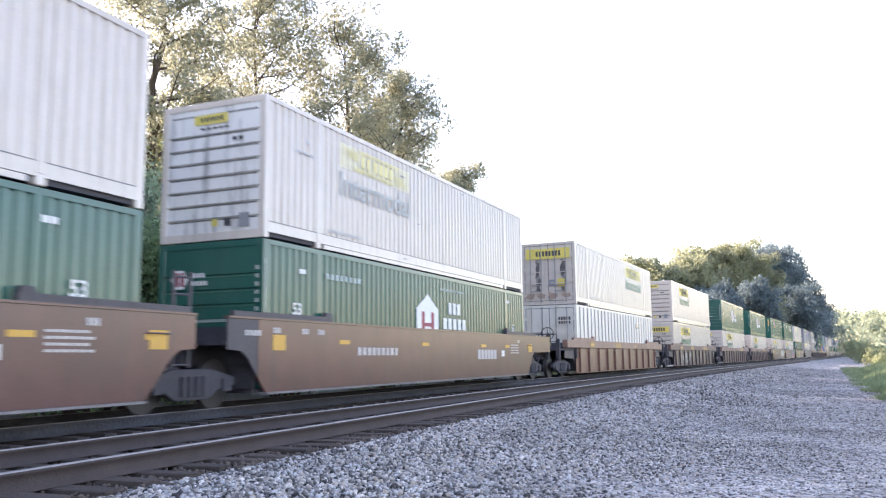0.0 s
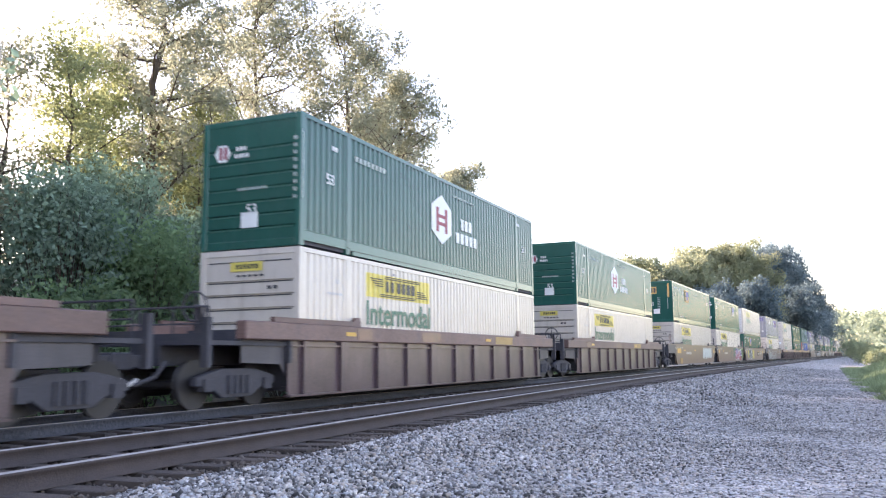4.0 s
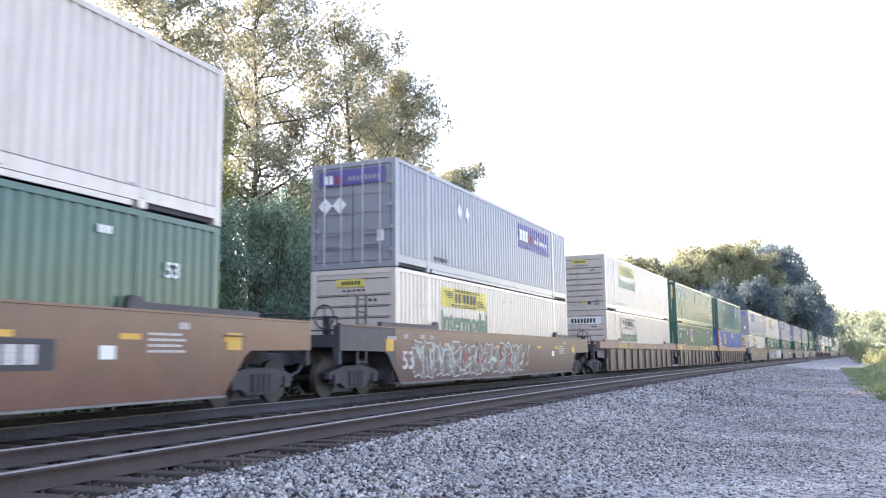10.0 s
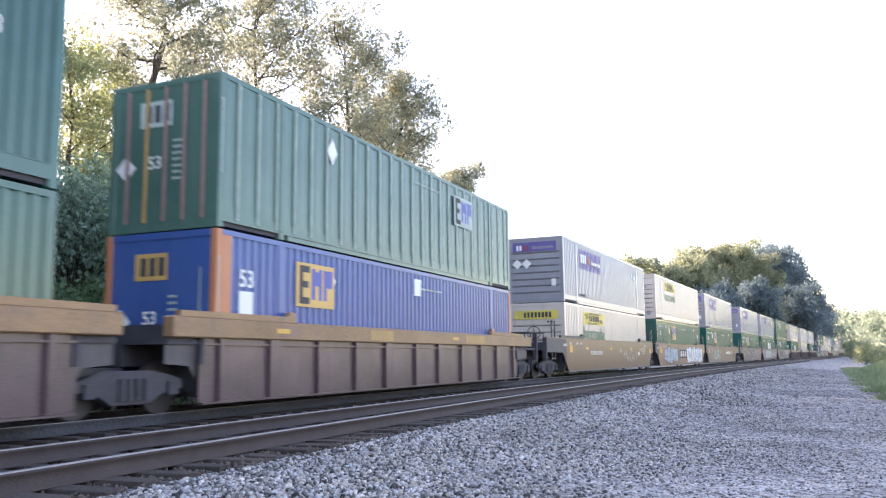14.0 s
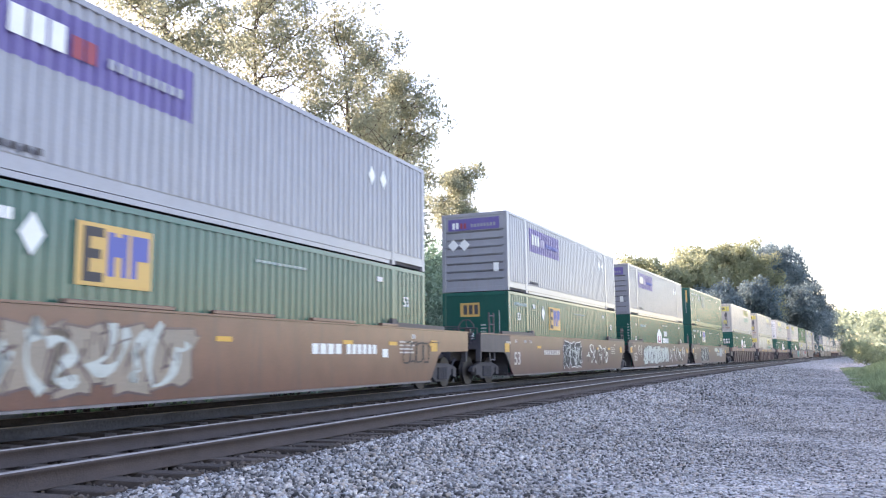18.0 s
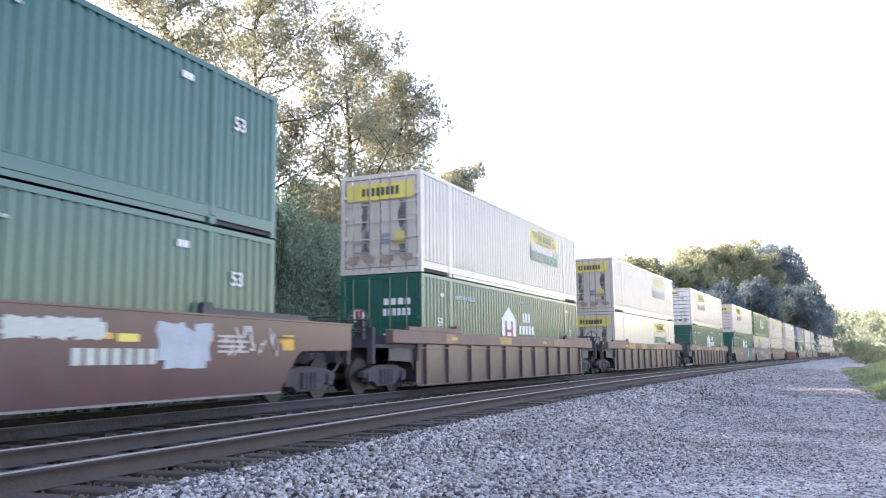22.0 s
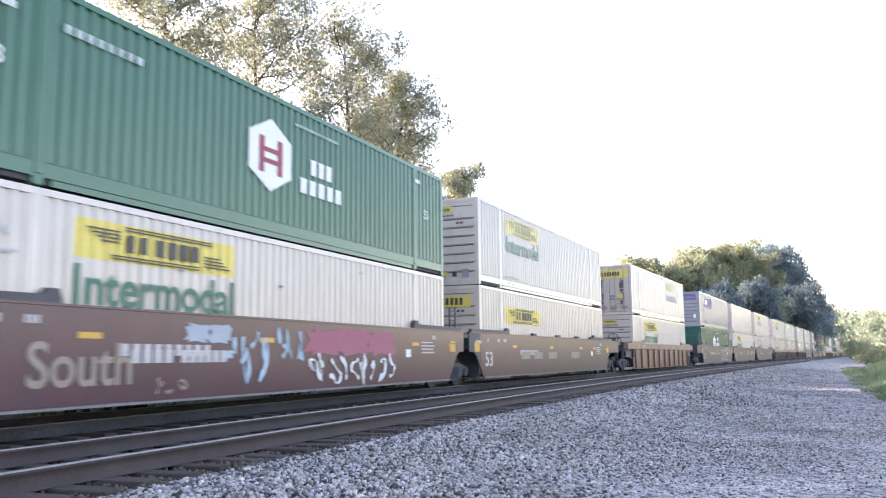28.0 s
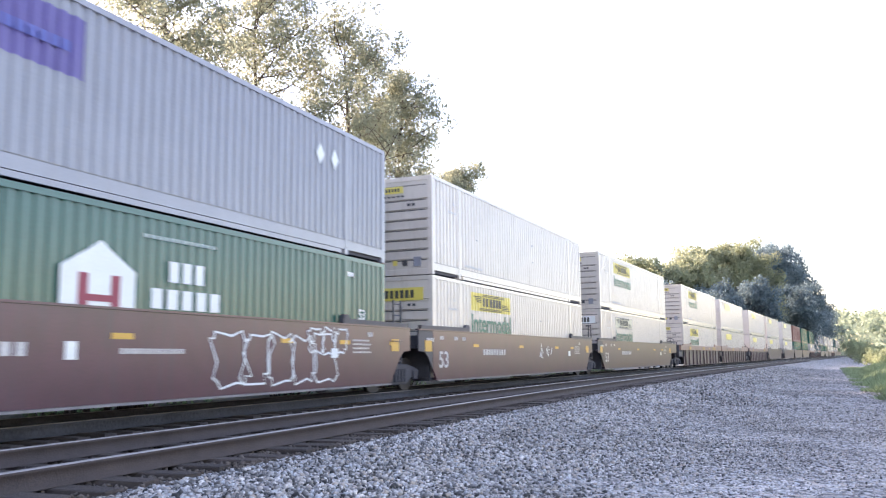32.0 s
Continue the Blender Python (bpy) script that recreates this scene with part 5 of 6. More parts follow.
            if e < 0:
                part("brake_wheel", "brakewheel", brake_wheel, "endplate", root, "black hand brake wheel on its stand", at=(end + 0.55, -0.75, 1.22))
        if e < 0 and smooth:
            part("ladder", "ladder", ladder_mesh, "endplate", root, at=(-L2 - (2.35 if ext < 2 else 1.9), -SIDE_Y + 0.05, 0))
    truck(root, -L2 - 1.67)
    if rear_truck:
        truck(root, L2 + 1.67)
    if far:
        return root
    # reflectors, stencils
    for x in (-5.2, -0.9, 3.5, 5.8, 8.3) if smooth else (-6.2, 2.6):
        part("reflector", "reflector", lambda: box(-0.22, -0.003, -0.045, 0.22, 0.003, 0.045), "reflective", root, at=(x, -SIDE_Y - (0.004 if smooth else 0.024), 1.24 if smooth else 1.42))
    if smooth:
        for x in (-L2 - 0.6 if paint == "maroon" else -L2 + 0.37, L2 + 0.3):
            part("reflector", "patch_big", lambda: box(-0.21, -0.003, -0.15, 0.21, 0.003, 0.15), "reflective", root, at=(x, -SIDE_Y - 0.006, 1.2))
    if smooth:
        lettering("53", 0.64, "mark_dull", root, (-L2 + 0.42, -SIDE_Y - 0.006, 0.80), bold=1.1) if paint == "maroon" else None
        bars(root, -4.6, -2.5, 0.95, 1.13, 9, -SIDE_Y - 0.005, "mark_dull", gap=0.35)
        for k in range(4):
            bars(root, L2 - 1.9, L2 - 1.0 - 0.1 * (k % 2), 1.0 + k * 0.09, 1.04 + k * 0.09, 6, -SIDE_Y - 0.005, "mark_dull", gap=0.2)
        bars(root, -L2 - 0.7, -L2 - 0.2, 1.32, 1.42, 4, -SIDE_Y - 0.005, "mark_dull", gap=0.3)
        part("grab_bar", "grabbar", lambda: rod(rod(bmesh.new(), (-0.25, 0, 0), (0.25, 0, 0), 0.014), (-0.25, 0.06, 0), (0.25, 0.06, 0), 0.01), "umber", root, at=(L2 + 0.3, -SIDE_Y - 0.06, 1.3))
        for x in (-7.9, -6.9, -6.3, 6.9):
            bars(root, x, x + 0.26, 1.38, 1.49, 3, -SIDE_Y - 0.005, "mark_dull", gap=0.3)
        bars(root, 5.2, 5.5, 0.9, 1.1, 1, -SIDE_Y - 0.005, "mark", gap=0.0)
    return root


def brake_wheel():
    """A spoked hand wheel on an upright stand, facing the end of the car."""
    bm = boxes(bmesh.new(), (-0.06, -0.09, 0.0, 0.06, 0.09, 0.62))
    ring = [Vector((-0.14, math.cos(a) * 0.27, 0.62 + math.sin(a) * 0.27)) for a in [2 * math.pi * k / 16 for k in range(16)]]
    for p, q in zip(ring, ring[1:] + ring[:1]):
        rod(bm, p, q, 0.022)
    for k in range(0, 16, 4):
        rod(bm, (-0.1, 0, 0.62), ring[k], 0.016)
    rod(bm, (-0.15, 0, 0.62), (0.0, 0, 0.62), 0.04)
    return bm


def hose(e):
    bm = bmesh.new()
    pts = [Vector((0, 0, 0)), Vector((e * 0.25, 0, -0.25)), Vector((e * 0.6, 0.1, -0.38)), Vector((e * 0.9, 0.2, -0.3))]
    limb(bm, pts, [0.036] * 4, 6)
    return bm


def rail_frame(e):
    bm = bmesh.new()
    for y in (-1.2, -0.4, 0.4, 1.2):
        rod(bm, (0, y, 0), (0, y, 0.6), 0.022)
    rod(bm, (0, -1.2, 0.6), (0, 1.2, 0.6), 0.022)
    rod(bm, (0, -1.2, 0.3), (0, 1.2, 0.3), 0.018)
    return bm


def ring_strip(ring, r):
    """A closed painted line along the ring."""
    bm = bmesh.new()
    n = len(ring)
    c = Vector((sum(a for a, _ in ring) / n, 0, sum(b for _, b in ring) / n))
    inner, outer = [], []
    for a, b in ring:
        p = Vector((a, 0, b))
        d = (p - c).normalized() * r
        inner.append(bm.verts.new(p - d))
        outer.append(bm.verts.new(p + d))
    for i in range(n):
        j = (i + 1) % n
        bm.faces.new((inner[i], inner[j], outer[j], outer[i]))
    return bm


def tag(parent, x0, x1, z0, z1, n, fill, line, seed, y=-SIDE_Y - 0.008):
    """Spray-painted lettering that nobody can read: angular shapes packed together, each with an outline and inner lines."""
    rng = random.Random(seed)
    w = (x1 - x0) / n
    for i in range(n):
        cx, hw, hh = x0 + (i + 0.5) * w, w * rng.uniform(0.5, 0.66), (z1 - z0) / 2 * rng.uniform(0.86, 1.05)
        cz, skew = (z0 + z1) / 2, rng.uniform(-0.2, 0.3)
        ring = []
        for k in range(16):
            t = 2 * math.pi * (k + rng.uniform(-0.2, 0.2)) / 16
            rr = rng.uniform(0.92, 1.12) if k % 2 else rng.uniform(0.66, 1.0)
            cxx, czz = math.copysign(abs(math.cos(t)) ** 0.45, math.cos(t)), math.copysign(abs(math.sin(t)) ** 0.45, math.sin(t))
            ring.append((cxx * hw * rr + skew * czz * hh, max(min(czz * hh * rr, z1 - cz), z0 - cz)))
        lift = y + (i % 2) * 0.0012
        if fill:
            part("graffiti_fill", ("gf", seed, i), lambda r=ring: prism(r, -0.001, 0.001), fill, parent, at=(cx, lift, cz))
        if not line:
            continue
        part("graffiti_outline", ("gr", seed, i), lambda r=ring: ring_strip(r, 0.022), line, parent, at=(cx, lift - 0.004, cz))
        if not fill:
            continue

        pick = random.Random(seed * 31 + i)
        for k in range(5):
            c, ln, th = pick.uniform(-0.6, 0.6) * hh, pick.uniform(0.15, 0.5) * hh, pick.uniform(0.012, 0.03)
            ln = min(ln, hh * 0.9 - abs(c))
            st = part("graffiti_stroke", ("gs", seed, i, k), lambda: prism([(-th * 0.5, -ln), (th * 0.5, -ln), (th, ln), (-th, ln)], -0.001, 0.001), line, parent, at=(cx + pick.uniform(-0.55, 0.55) * hw + skew * c * 0.6, y - 0.007 - 0.0004 * k, cz + c))
            st.rotation_euler = (0, pick.choice((0.35, 0.1, -0.2, 1.3, -0.8)) + pick.uniform(-0.15, 0.15), 0)


def scribble(parent, x0, x1, z0, z1, n, colour, seed, r=0.03, y=-SIDE_Y - 0.01):
    """Thin sprayed scrawls, each one running line."""
    rng = random.Random(seed)
    for i in range(n):
        cx, hw = x0 + (i + 0.5) * (x1 - x0) / n, (x1 - x0) / n * 0.6
        knots = [Vector((rng.uniform(-hw, hw), 0, rng.uniform(z0, z1))) for _ in range(4)]
        line = []
        for p, q in zip(knots, knots[1:]):
            bend = Vector((q.z - p.z, 0, p.x - q.x)) * rng.uniform(-0.3, 0.3)
            line += [p.lerp(q, f) + bend * (4 * f * (1 - f)) for f in (0, 0.2, 0.4, 0.6, 0.8)]
        line.append(knots[-1])

        def make(line=line):
            bm, prev = bmesh.new(), None
            for j, p in enumerate(line):
                d = line[min(j + 1, len(line) - 1)] - line[max(j - 1, 0)]
                nrm = Vector((-d.z, 0, d.x)).normalized() * r * (0.6 + 0.4 * math.sin(j * 0.9))
                cur = (bm.verts.new(p - nrm), bm.verts.new(p + nrm))
                if prev:
                    bm.faces.new((prev[0], cur[0], cur[1], prev[1]))
                prev = cur
            return bm
        part("graffiti_stroke", ("scrib", seed, i), make, colour, parent, at=(cx, y - 0.0006 * (i % 3), 0))


# ---- the train: place of the leading end at the start, upper and lower box (style, doors lead, variant), car ----
TRAIN = [
    (-6.60, ("jb", 0, ""), ("hub", 0, ""), "smooth", "russet"), (12.83, ("jb", 0, "soot"), ("hub", 0, ""), "smooth", "russet"),
    (36.28, ("jb", 1, "pale"), ("emhu", 1, ""), "rib", "rust_orange"), (59.17, ("jb", 0, ""), ("jb", 0, "plate"), "rib", "umber"),
    (82.58, ("hub", 0, "upper"), ("jb", 0, ""), "rib", "umber"), (104.87, ("hub", 0, "upper", -0.35), ("jb", 0, ""), "rib", "umber"),
    (127.92, ("emp", 0, "upper"), ("jb", 0, ""), "smooth", "tan"), (147.20, ("emp", 1, "upper"), ("jb", 0, ""), "smooth", "tan"), (166.87, ("jb", 0, "bleached"), ("emp", 0, ""), "smooth", "tan"),
    (190.14, ("fx", 1, ""), ("jb", 0, ""), "smooth", "maroon"),
    (213.19, ("jb", 0, "pale"), ("jb", 0, "black"), "rib", "umber"), (232.24, ("emp", 0, "ghost", 3.0), ("emp", 0, ""), "rib", "umber"), (251.91, ("reef", 0, ""), ("blue", 0, ""), "rib", "umber"),
    (274.90, ("fx", 0, ""), ("jb", 0, "plate"), "smooth", "tan"), (294.26, ("jb", 0, ""), ("emp", 0, ""), "smooth", "ochre"), (313.69, ("fx", 0, ""), ("emp", 0, "", -0.65), "smooth", "tan"),
    (336.84, ("fx", 0, "worn"), ("emp", 0, ""), "smooth", "maroon"), (356.23, ("fx", 0, "worn"), ("hub", 0, ""), "smooth", "maroon"), (375.87, ("emp", 0, "ghost", 0.4), ("emp", 0, "white"), "smooth", "maroon"),
    (399.00, ("jb", 1, "pale"), ("hub", 1, "", -0.6), "rib", "umber"), (422.08, ("jb", 1, "ghost"), ("jb", 1, "sleek"), "rib", "umber"), (445.45, ("jb", 0, "bleached"), ("hub", 0, ""), "rib", "umber"),
    (469.10, ("jb", 0, "plate"), ("hub", 0, ""), "smooth", "maroon"), (487.37, ("hubleaf", 0, ""), ("jb", 0, "", -0.2), "smooth", "maroon"), (506.41, ("jb", 0, "pale", -0.25), ("jb", 0, "noword", -0.35), "smooth", "maroon"),
    (529.20, ("jb", 1, "ghost"), ("jb", 0, ""), "rib", "rust_orange"),
    (552.47, ("fx", 0, "worn"), ("hub", 0, "", -0.8), "smooth", "maroon"), (571.56, ("jb", 0, "blank"), ("jb", 0, "plate"), "smooth", "maroon"), (591.16, ("jb", 0, ""), ("jb", 0, "black"), "smooth", "maroon"),
    (613.46, ("jb", 0, ""), ("jb", 0, ""), "rib", "umber"), (632.56, ("jb", 0, ""), ("jb", 0, ""), "rib", "umber"), (654.26, ("jb", 0, ""), ("jb", 0, ""), "rib", "umber"), (673.26, ("jb", 0, ""), ("jb", 0, ""), "smooth", "maroon"),
    (695.76, ("jb", 0, ""), ("jb", 0, ""), "smooth", "maroon"), (714.96, ("brown", 0, ""), ("emp", 0, ""), "smooth", "maroon"), (734.26, ("emp", 0, ""), ("emp", 0, ""), "smooth", "tan"),
    (756.76, ("hub", 0, "upper"), ("jb", 0, ""), "rib", "umber"), (776.26, ("jb", 0, ""), ("jb", 0, ""), "rib", "umber"), (795.76, ("fx", 0, ""), ("hub", 0, ""), "smooth", "maroon"),
    (818.26, ("jb", 0, ""), ("hub", 0, ""), "smooth", "maroon"), (837.76, ("jb", 0, ""), ("jb", 0, ""), "smooth", "maroon"), (857.26, ("jb", 0, ""), ("jb", 0, ""), "rib", "umber"),
    (879.76, ("hub", 0, "upper"), ("jb", 0, ""), "smooth", "maroon"), (899.26, ("jb", 0, ""), ("jb", 0, ""), "smooth", "maroon"), (918.76, ("jb", 0, ""), ("emp", 0, ""), "smooth", "tan"),
]
SPEEDS = ((0.0, 17.05), (7.0, 17.05), (18.0, 17.4), (30.0, 17.0), (32.0, 17.0))


# small surges of the slack-coupled train: seconds, metres ahead of the even pace
SURGE = ((0, -0.65), (1, -0.54), (2, -0.39), (3, -0.26), (6, -0.62), (7, -0.45), (8, -0.3), (9, 0.02), (10, 0.24), (11, 0.43), (12, 0.36), (13, 0.4), (14, 0.37), (17, 0.08),
         (18, -0.03), (22, 0.0), (23, 0.0), (24, 0.13), (25, 0.26), (28, 0.01), (29, 0.0), (30, 0.15), (31, 0.5), (32, 0.75))


def travelled(t):
    """Metres that the train has rolled by t."""
    d = float(np.interp(t, [a for a, _ in SURGE], [b for _, b in SURGE]))
    for (t0, v0), (t1, v1) in zip(SPEEDS, SPEEDS[1:]):
        if t > t0:
            e = min(t, t1)
            ve = v0 + (v1 - v0) * (e - t0) / (t1 - t0)
            d += (v0 + ve) / 2 * (e - t0)
    return d


BOX_WORDS = {"jb": "white container with yellow logo plate", "hub": "green container with white house-shaped logo", "hubleaf": "leaf-green container with white hexagon logo",
             "emp": "green container with gold square logo", "fx": "pale grey container with purple logo plate", "emhu": "off-white ribbed container with closed doors",
             "reef": "dark green container with pale vertical ribs", "blue": "blue container with orange corner posts", "brown": "brown-red corrugated container"}

for i, (u, up, low, kind, paint) in enumerate(TRAIN):
    gap0 = u - TRAIN[i - 1][0] - CAR_L if i else 6.0
    gap1 = TRAIN[i + 1][0] - u - CAR_L if i + 1 < len(TRAIN) else 6.0
    joined0, joined1 = gap0 < 5.2, gap1 < 5.2
    e0 = min(gap0 / 2 - 0.12, 1.2) if joined0 else min(gap0 / 2 - 0.55, 2.95)
    e1 = min(gap1 / 2 - 0.12, 1.2) if joined1 else min(gap1 / 2 - 0.55, 2.95)
    far = i > 29
    hue = {"russet": "reddish-brown", "tan": "mustard-orange", "ochre": "bright ochre", "maroon": "maroon", "umber": "weathered brown", "rust_orange": "rusty orange"}[paint]
    car = well_car(kind, paint, e0, e1, not joined1, {11: "chord_orange", 12: "chord_orange", 3: "chord_brown", 4: "chord_brown", 5: "chord_brown", 19: "chord_brown", 20: "chord_brown", 21: "chord_brown", 25: "chord"}.get(i, "chord"), far)
    tagged(car, ("%s smooth-sided well car carrying two stacked containers" if kind == "smooth" else "%s ribbed well car carrying two stacked containers") % hue, "rail car", group="well cars of the train")
    ROLLING.append((car, u, 0.0))
    TURNING += [(w, x, u) for w, x in WHEELS]
    WHEELS.clear()
    for (style, doors, variant, *slide), z, where in ((low, 0.335, "lower"), (up, 3.245, "upper")):
        c = container(style, bool(doors), variant, far, slide[0] if slide else 0.0)
        tagged(c, BOX_WORDS[style] + (", stacked on another" if where == "upper" else ", in a well car"), "container", group="containers on the train")
        ROLLING.append((c, u, z))
CARS = [r[0] for r in ROLLING if r[0].name.startswith("well_car")]

# sprayed letters and scrawls on the car sides
FACE = -SIDE_Y
tag(CARS[6], 2.6, 7.0, 0.55, 1.5, 4, "grafpale", None, 1)
part("paint_patch", "patch6", lambda: box(-0.65, -0.003, -0.17, 0.65, 0.003, 0.17), "reflective", CARS[6], "faded orange repaint", at=(-7.3, FACE - 0.012, 1.2))
part("paint_patch", "patch6b", lambda: box(-0.45, -0.003, -0.2, 0.45, 0.003, 0.2), "gold_dull", CARS[6], at=(-6.6, FACE - 0.012, 0.48))
tag(CARS[7], -0.7, 0.9, 0.6, 1.3, 3, "maroon", None, 2)
scribble(CARS[7], -0.5, 2.6, 0.5, 1.4, 5, "grafcream", 30, 0.09)
scribble(CARS[7], 1.2, 3.0, 0.5, 1.4, 6, "green_dark", 31, 0.05, y=FACE - 0.014)
tag(CARS[7], 1.7, 7.6, 0.75, 1.60, 5, "green_dark", None, 40, y=FACE - 0.004)
tag(CARS[7], 2.7, 4.9, 0.32, 1.45, 2, "grafp", "grafw", 4, y=FACE - 0.012)
tag(CARS[7], 4.9, 7.2, 0.34, 1.5, 2, "grafp", "grafw", 42, y=FACE - 0.012)
tag(CARS[7], 7.2, 8.9, 0.5, 1.55, 2, "grafb", "grafg", 45, y=FACE - 0.010)
scribble(CARS[7], 7.0, 8.9, 0.4, 1.5, 4, "grafg", 46, 0.05, y=FACE - 0.024)
tag(CARS[7], 3.2, 4.5, 0.9, 1.58, 1, "grafv", "grafw", 41, y=FACE - 0.022)
tag(CARS[7], 6.2, 7.4, 0.75, 1.4, 1, "grafv", "grafw", 43, y=FACE - 0.022)
tag(CARS[7], 5.9, 7.2, 0.3, 0.8, 1, "grafr", None, 44, y=FACE - 0.022)
tag(CARS[8], -5.5, -2.7, 0.32, 1.56, 4, "grafb", "grafw", 5)
tag(CARS[8], -6.3, -5.5, 0.4, 1.45, 1, "grafy", None, 6)
tag(CARS[8], -2.4, -0.7, 0.4, 1.5, 2, "grafy", None, 61)
tag(CARS[9], -7.4, 1.6, 0.32, 1.35, 14, "umber", "grafpale", 16)
scribble(CARS[9], -7.4, 2.4, 0.34, 1.35, 14, "grafpale", 161, 0.04, y=FACE - 0.02)
scribble(CARS[9], -4.0, 0.5, 0.4, 1.3, 4, "grafr", 162, 0.05, y=FACE - 0.022)
tag(CARS[14], -6.6, -2.3, 0.34, 1.5, 5, "grafgrey", "grafnavy", 7)
part("lettering_panel", "ttx14", lambda: box(-1.5, -0.002, 0.70, 1.2, 0.002, 1.28), "grafb", CARS[14], at=(0, FACE - 0.006, 0))
for k in range(3):
    part("logo_shape", "slant14", lambda: prism([(0.0, 0.0), (0.58, 0.0), (0.68, 0.40), (0.1, 0.40)], -0.002, 0.002), "mark_dull", CARS[14], "cream shape on a black panel", at=(-1.3 + 0.8 * k, FACE - 0.012, 0.79))
tag(CARS[14], 0.95, 1.7, 0.55, 1.1, 1, "grafr", None, 88, y=FACE - 0.007)
scribble(CARS[14], -2.2, -1.3, 0.5, 1.5, 4, "umber", 89, 0.09)
tag(CARS[14], 1.2, 7.7, 0.31, 1.52, 7, "grafw", "grafb", 8)
tag(CARS[15], -7.6, -4.4, 0.32, 1.5, 3, "grafcream", "umber", 9)
tag(CARS[15], -4.6, -1.7, 0.32, 1.5, 3, "grafcream", "umber", 91)
scribble(CARS[15], -6.6, -1.9, 0.4, 1.5, 7, "grafpale", 92, 0.1, y=FACE - 0.016)
tag(CARS[15], 6.4, 8.0, 0.75, 1.3, 4, None, "grafb", 151)
for k in range(4):
    bars(CARS[15], 2.0 + 0.32 * k, 2.24 + 0.32 * k, 0.98, 1.2, 1, FACE - 0.006, "mark", gap=0.0)
for k in range(6):
    bars(CARS[15], 3.45 + 0.25 * k, 3.63 + 0.25 * k, 0.98, 1.2, 1, FACE - 0.006, "mark", gap=0.0)
for x, w in ((-3.3, 1.1), (-0.3, 0.9), (2.9, 0.9), (5.6, 0.45)):
    part("sill_pad", ("pad", w), lambda w=w: box(-w, FACE - 0.03, 1.664, w, FACE + 0.08, 1.73, bevel=0.01), "tan", CARS[15], "pale orange pad on the sill", at=(x, 0, 0))
# repainted stretches of the top chords and data panels on the webs of two ribbed cars
for k, x0, x1, colour in ((10, -6.2, -4.6, "gold_dull"), (10, -3.95, -3.2, "gold_dull"), (10, 0.9, 1.4, "gold_dull"), (20, -5.7, -4.3, "gold_dull"), (20, -2.85, -1.45, "gold_dull"), (20, 0.55, 2.65, "chord_orange"), (20, 4.3, 5.6, "chord_orange")):
    part("paint_patch", ("chordpatch", x1 - x0), lambda w=(x1 - x0) / 2: box(-w, -0.003, -0.145, w, 0.003, 0.15), colour, CARS[k], "faded orange repaint on the top chord", at=((x0 + x1) / 2, FACE - 0.025, 1.42))
for x0, x1 in ((-5.95, -5.4), (-4.72, -3.98)):
    plate = part("data_panel", ("datapanel", x1 - x0), lambda w=(x1 - x0) / 2: box(-w, -0.003, -0.1, w, 0.003, 0.1), "dusty", CARS[10], "grey stencilled data panel", at=((x0 + x1) / 2, FACE + 0.084, 0.61))
part("paint_patch", "webpatch", lambda: box(-0.5, -0.003, -0.28, 0.5, 0.003, 0.28), "russet", CARS[10], "reddish repaint on the web", at=(3.55, FACE + 0.085, 0.7))
for x0, x1 in ((0.2, 1.54), (1.66, 3.1)):
    part("paint_patch", ("webpatch", x1 - x0), lambda w=(x1 - x0) / 2: box(-w, -0.003, -0.38, w, 0.003, 0.38), "chord", CARS[20], "pale tan repaint on the web", at=((x0 + x1) / 2, FACE + 0.085, 0.73))
    for k in range(2):
        part("logo_shape", "webslant", lambda: prism([(0.0, 0.0), (0.16, 0.0), (0.22, 0.42), (0.06, 0.42)], -0.002, 0.002), "umber", CARS[20], at=(x0 + 0.3 + 0.5 * k, FACE + 0.079, 0.55))
tag(CARS[16], -2.0, 0.7, 0.34, 1.55, 3, "grafb", "grafw", 10)
scribble(CARS[16], -1.9, 0.6, 0.4, 1.5, 5, "grafpale", 112, 0.04, y=FACE - 0.02)
scribble(CARS[16], 1.5, 5.6, 0.5, 1.35, 6, "grafw", 11, 0.06)
scribble(CARS[16], 1.6, 5.5, 0.45, 1.4, 4, "grafb", 111, 0.05, y=FACE - 0.014)
tag(CARS[17], -5.7, -1.9, 0.34, 1.52, 3, "grafpale", "grafnavy", 12)
tag(CARS[17], -2.1, 1.5, 0.34, 1.52, 3, "grafpale", "grafnavy", 121)
scribble(CARS[17], 2.0, 7.4, 0.4, 1.5, 12, "grafw", 13, 0.05)
scribble(CARS[17], 4.0, 6.4, 0.3, 1.45, 6, "grafb", 132, 0.09, y=FACE - 0.008)
scribble(CARS[17], -7.0, -6.1, 0.8, 1.5, 4, "mark_dull", 131, 0.04)
tag(CARS[18], -5.4, -1.6, 0.34, 1.55, 3, "grafnavy", "grafpale", 14)
scribble(CARS[18], -5.2, -1.7, 0.42, 1.45, 5, "grafpale", 145, 0.06, y=FACE - 0.02)
tag(CARS[18], 1.8, 3.5, 1.15, 1.5, 3, "grafpale", None, 141)
bars(CARS[18], 2.95, 4.7, 0.82, 1.06, 7, FACE - 0.006, "grafpale", gap=0.3)
tag(CARS[18], 4.7, 6.0, 0.74, 1.5, 2, "grafgrey", None, 143)
scribble(CARS[18], 6.2, 8.0, 0.9, 1.5, 6, "mark_dull", 144, 0.03)
part("paint_patch", "patch18", lambda: box(-0.22, -0.003, -0.06, 0.22, 0.003, 0.06), "yellow", CARS[18], at=(4.0, FACE - 0.02, 1.22))
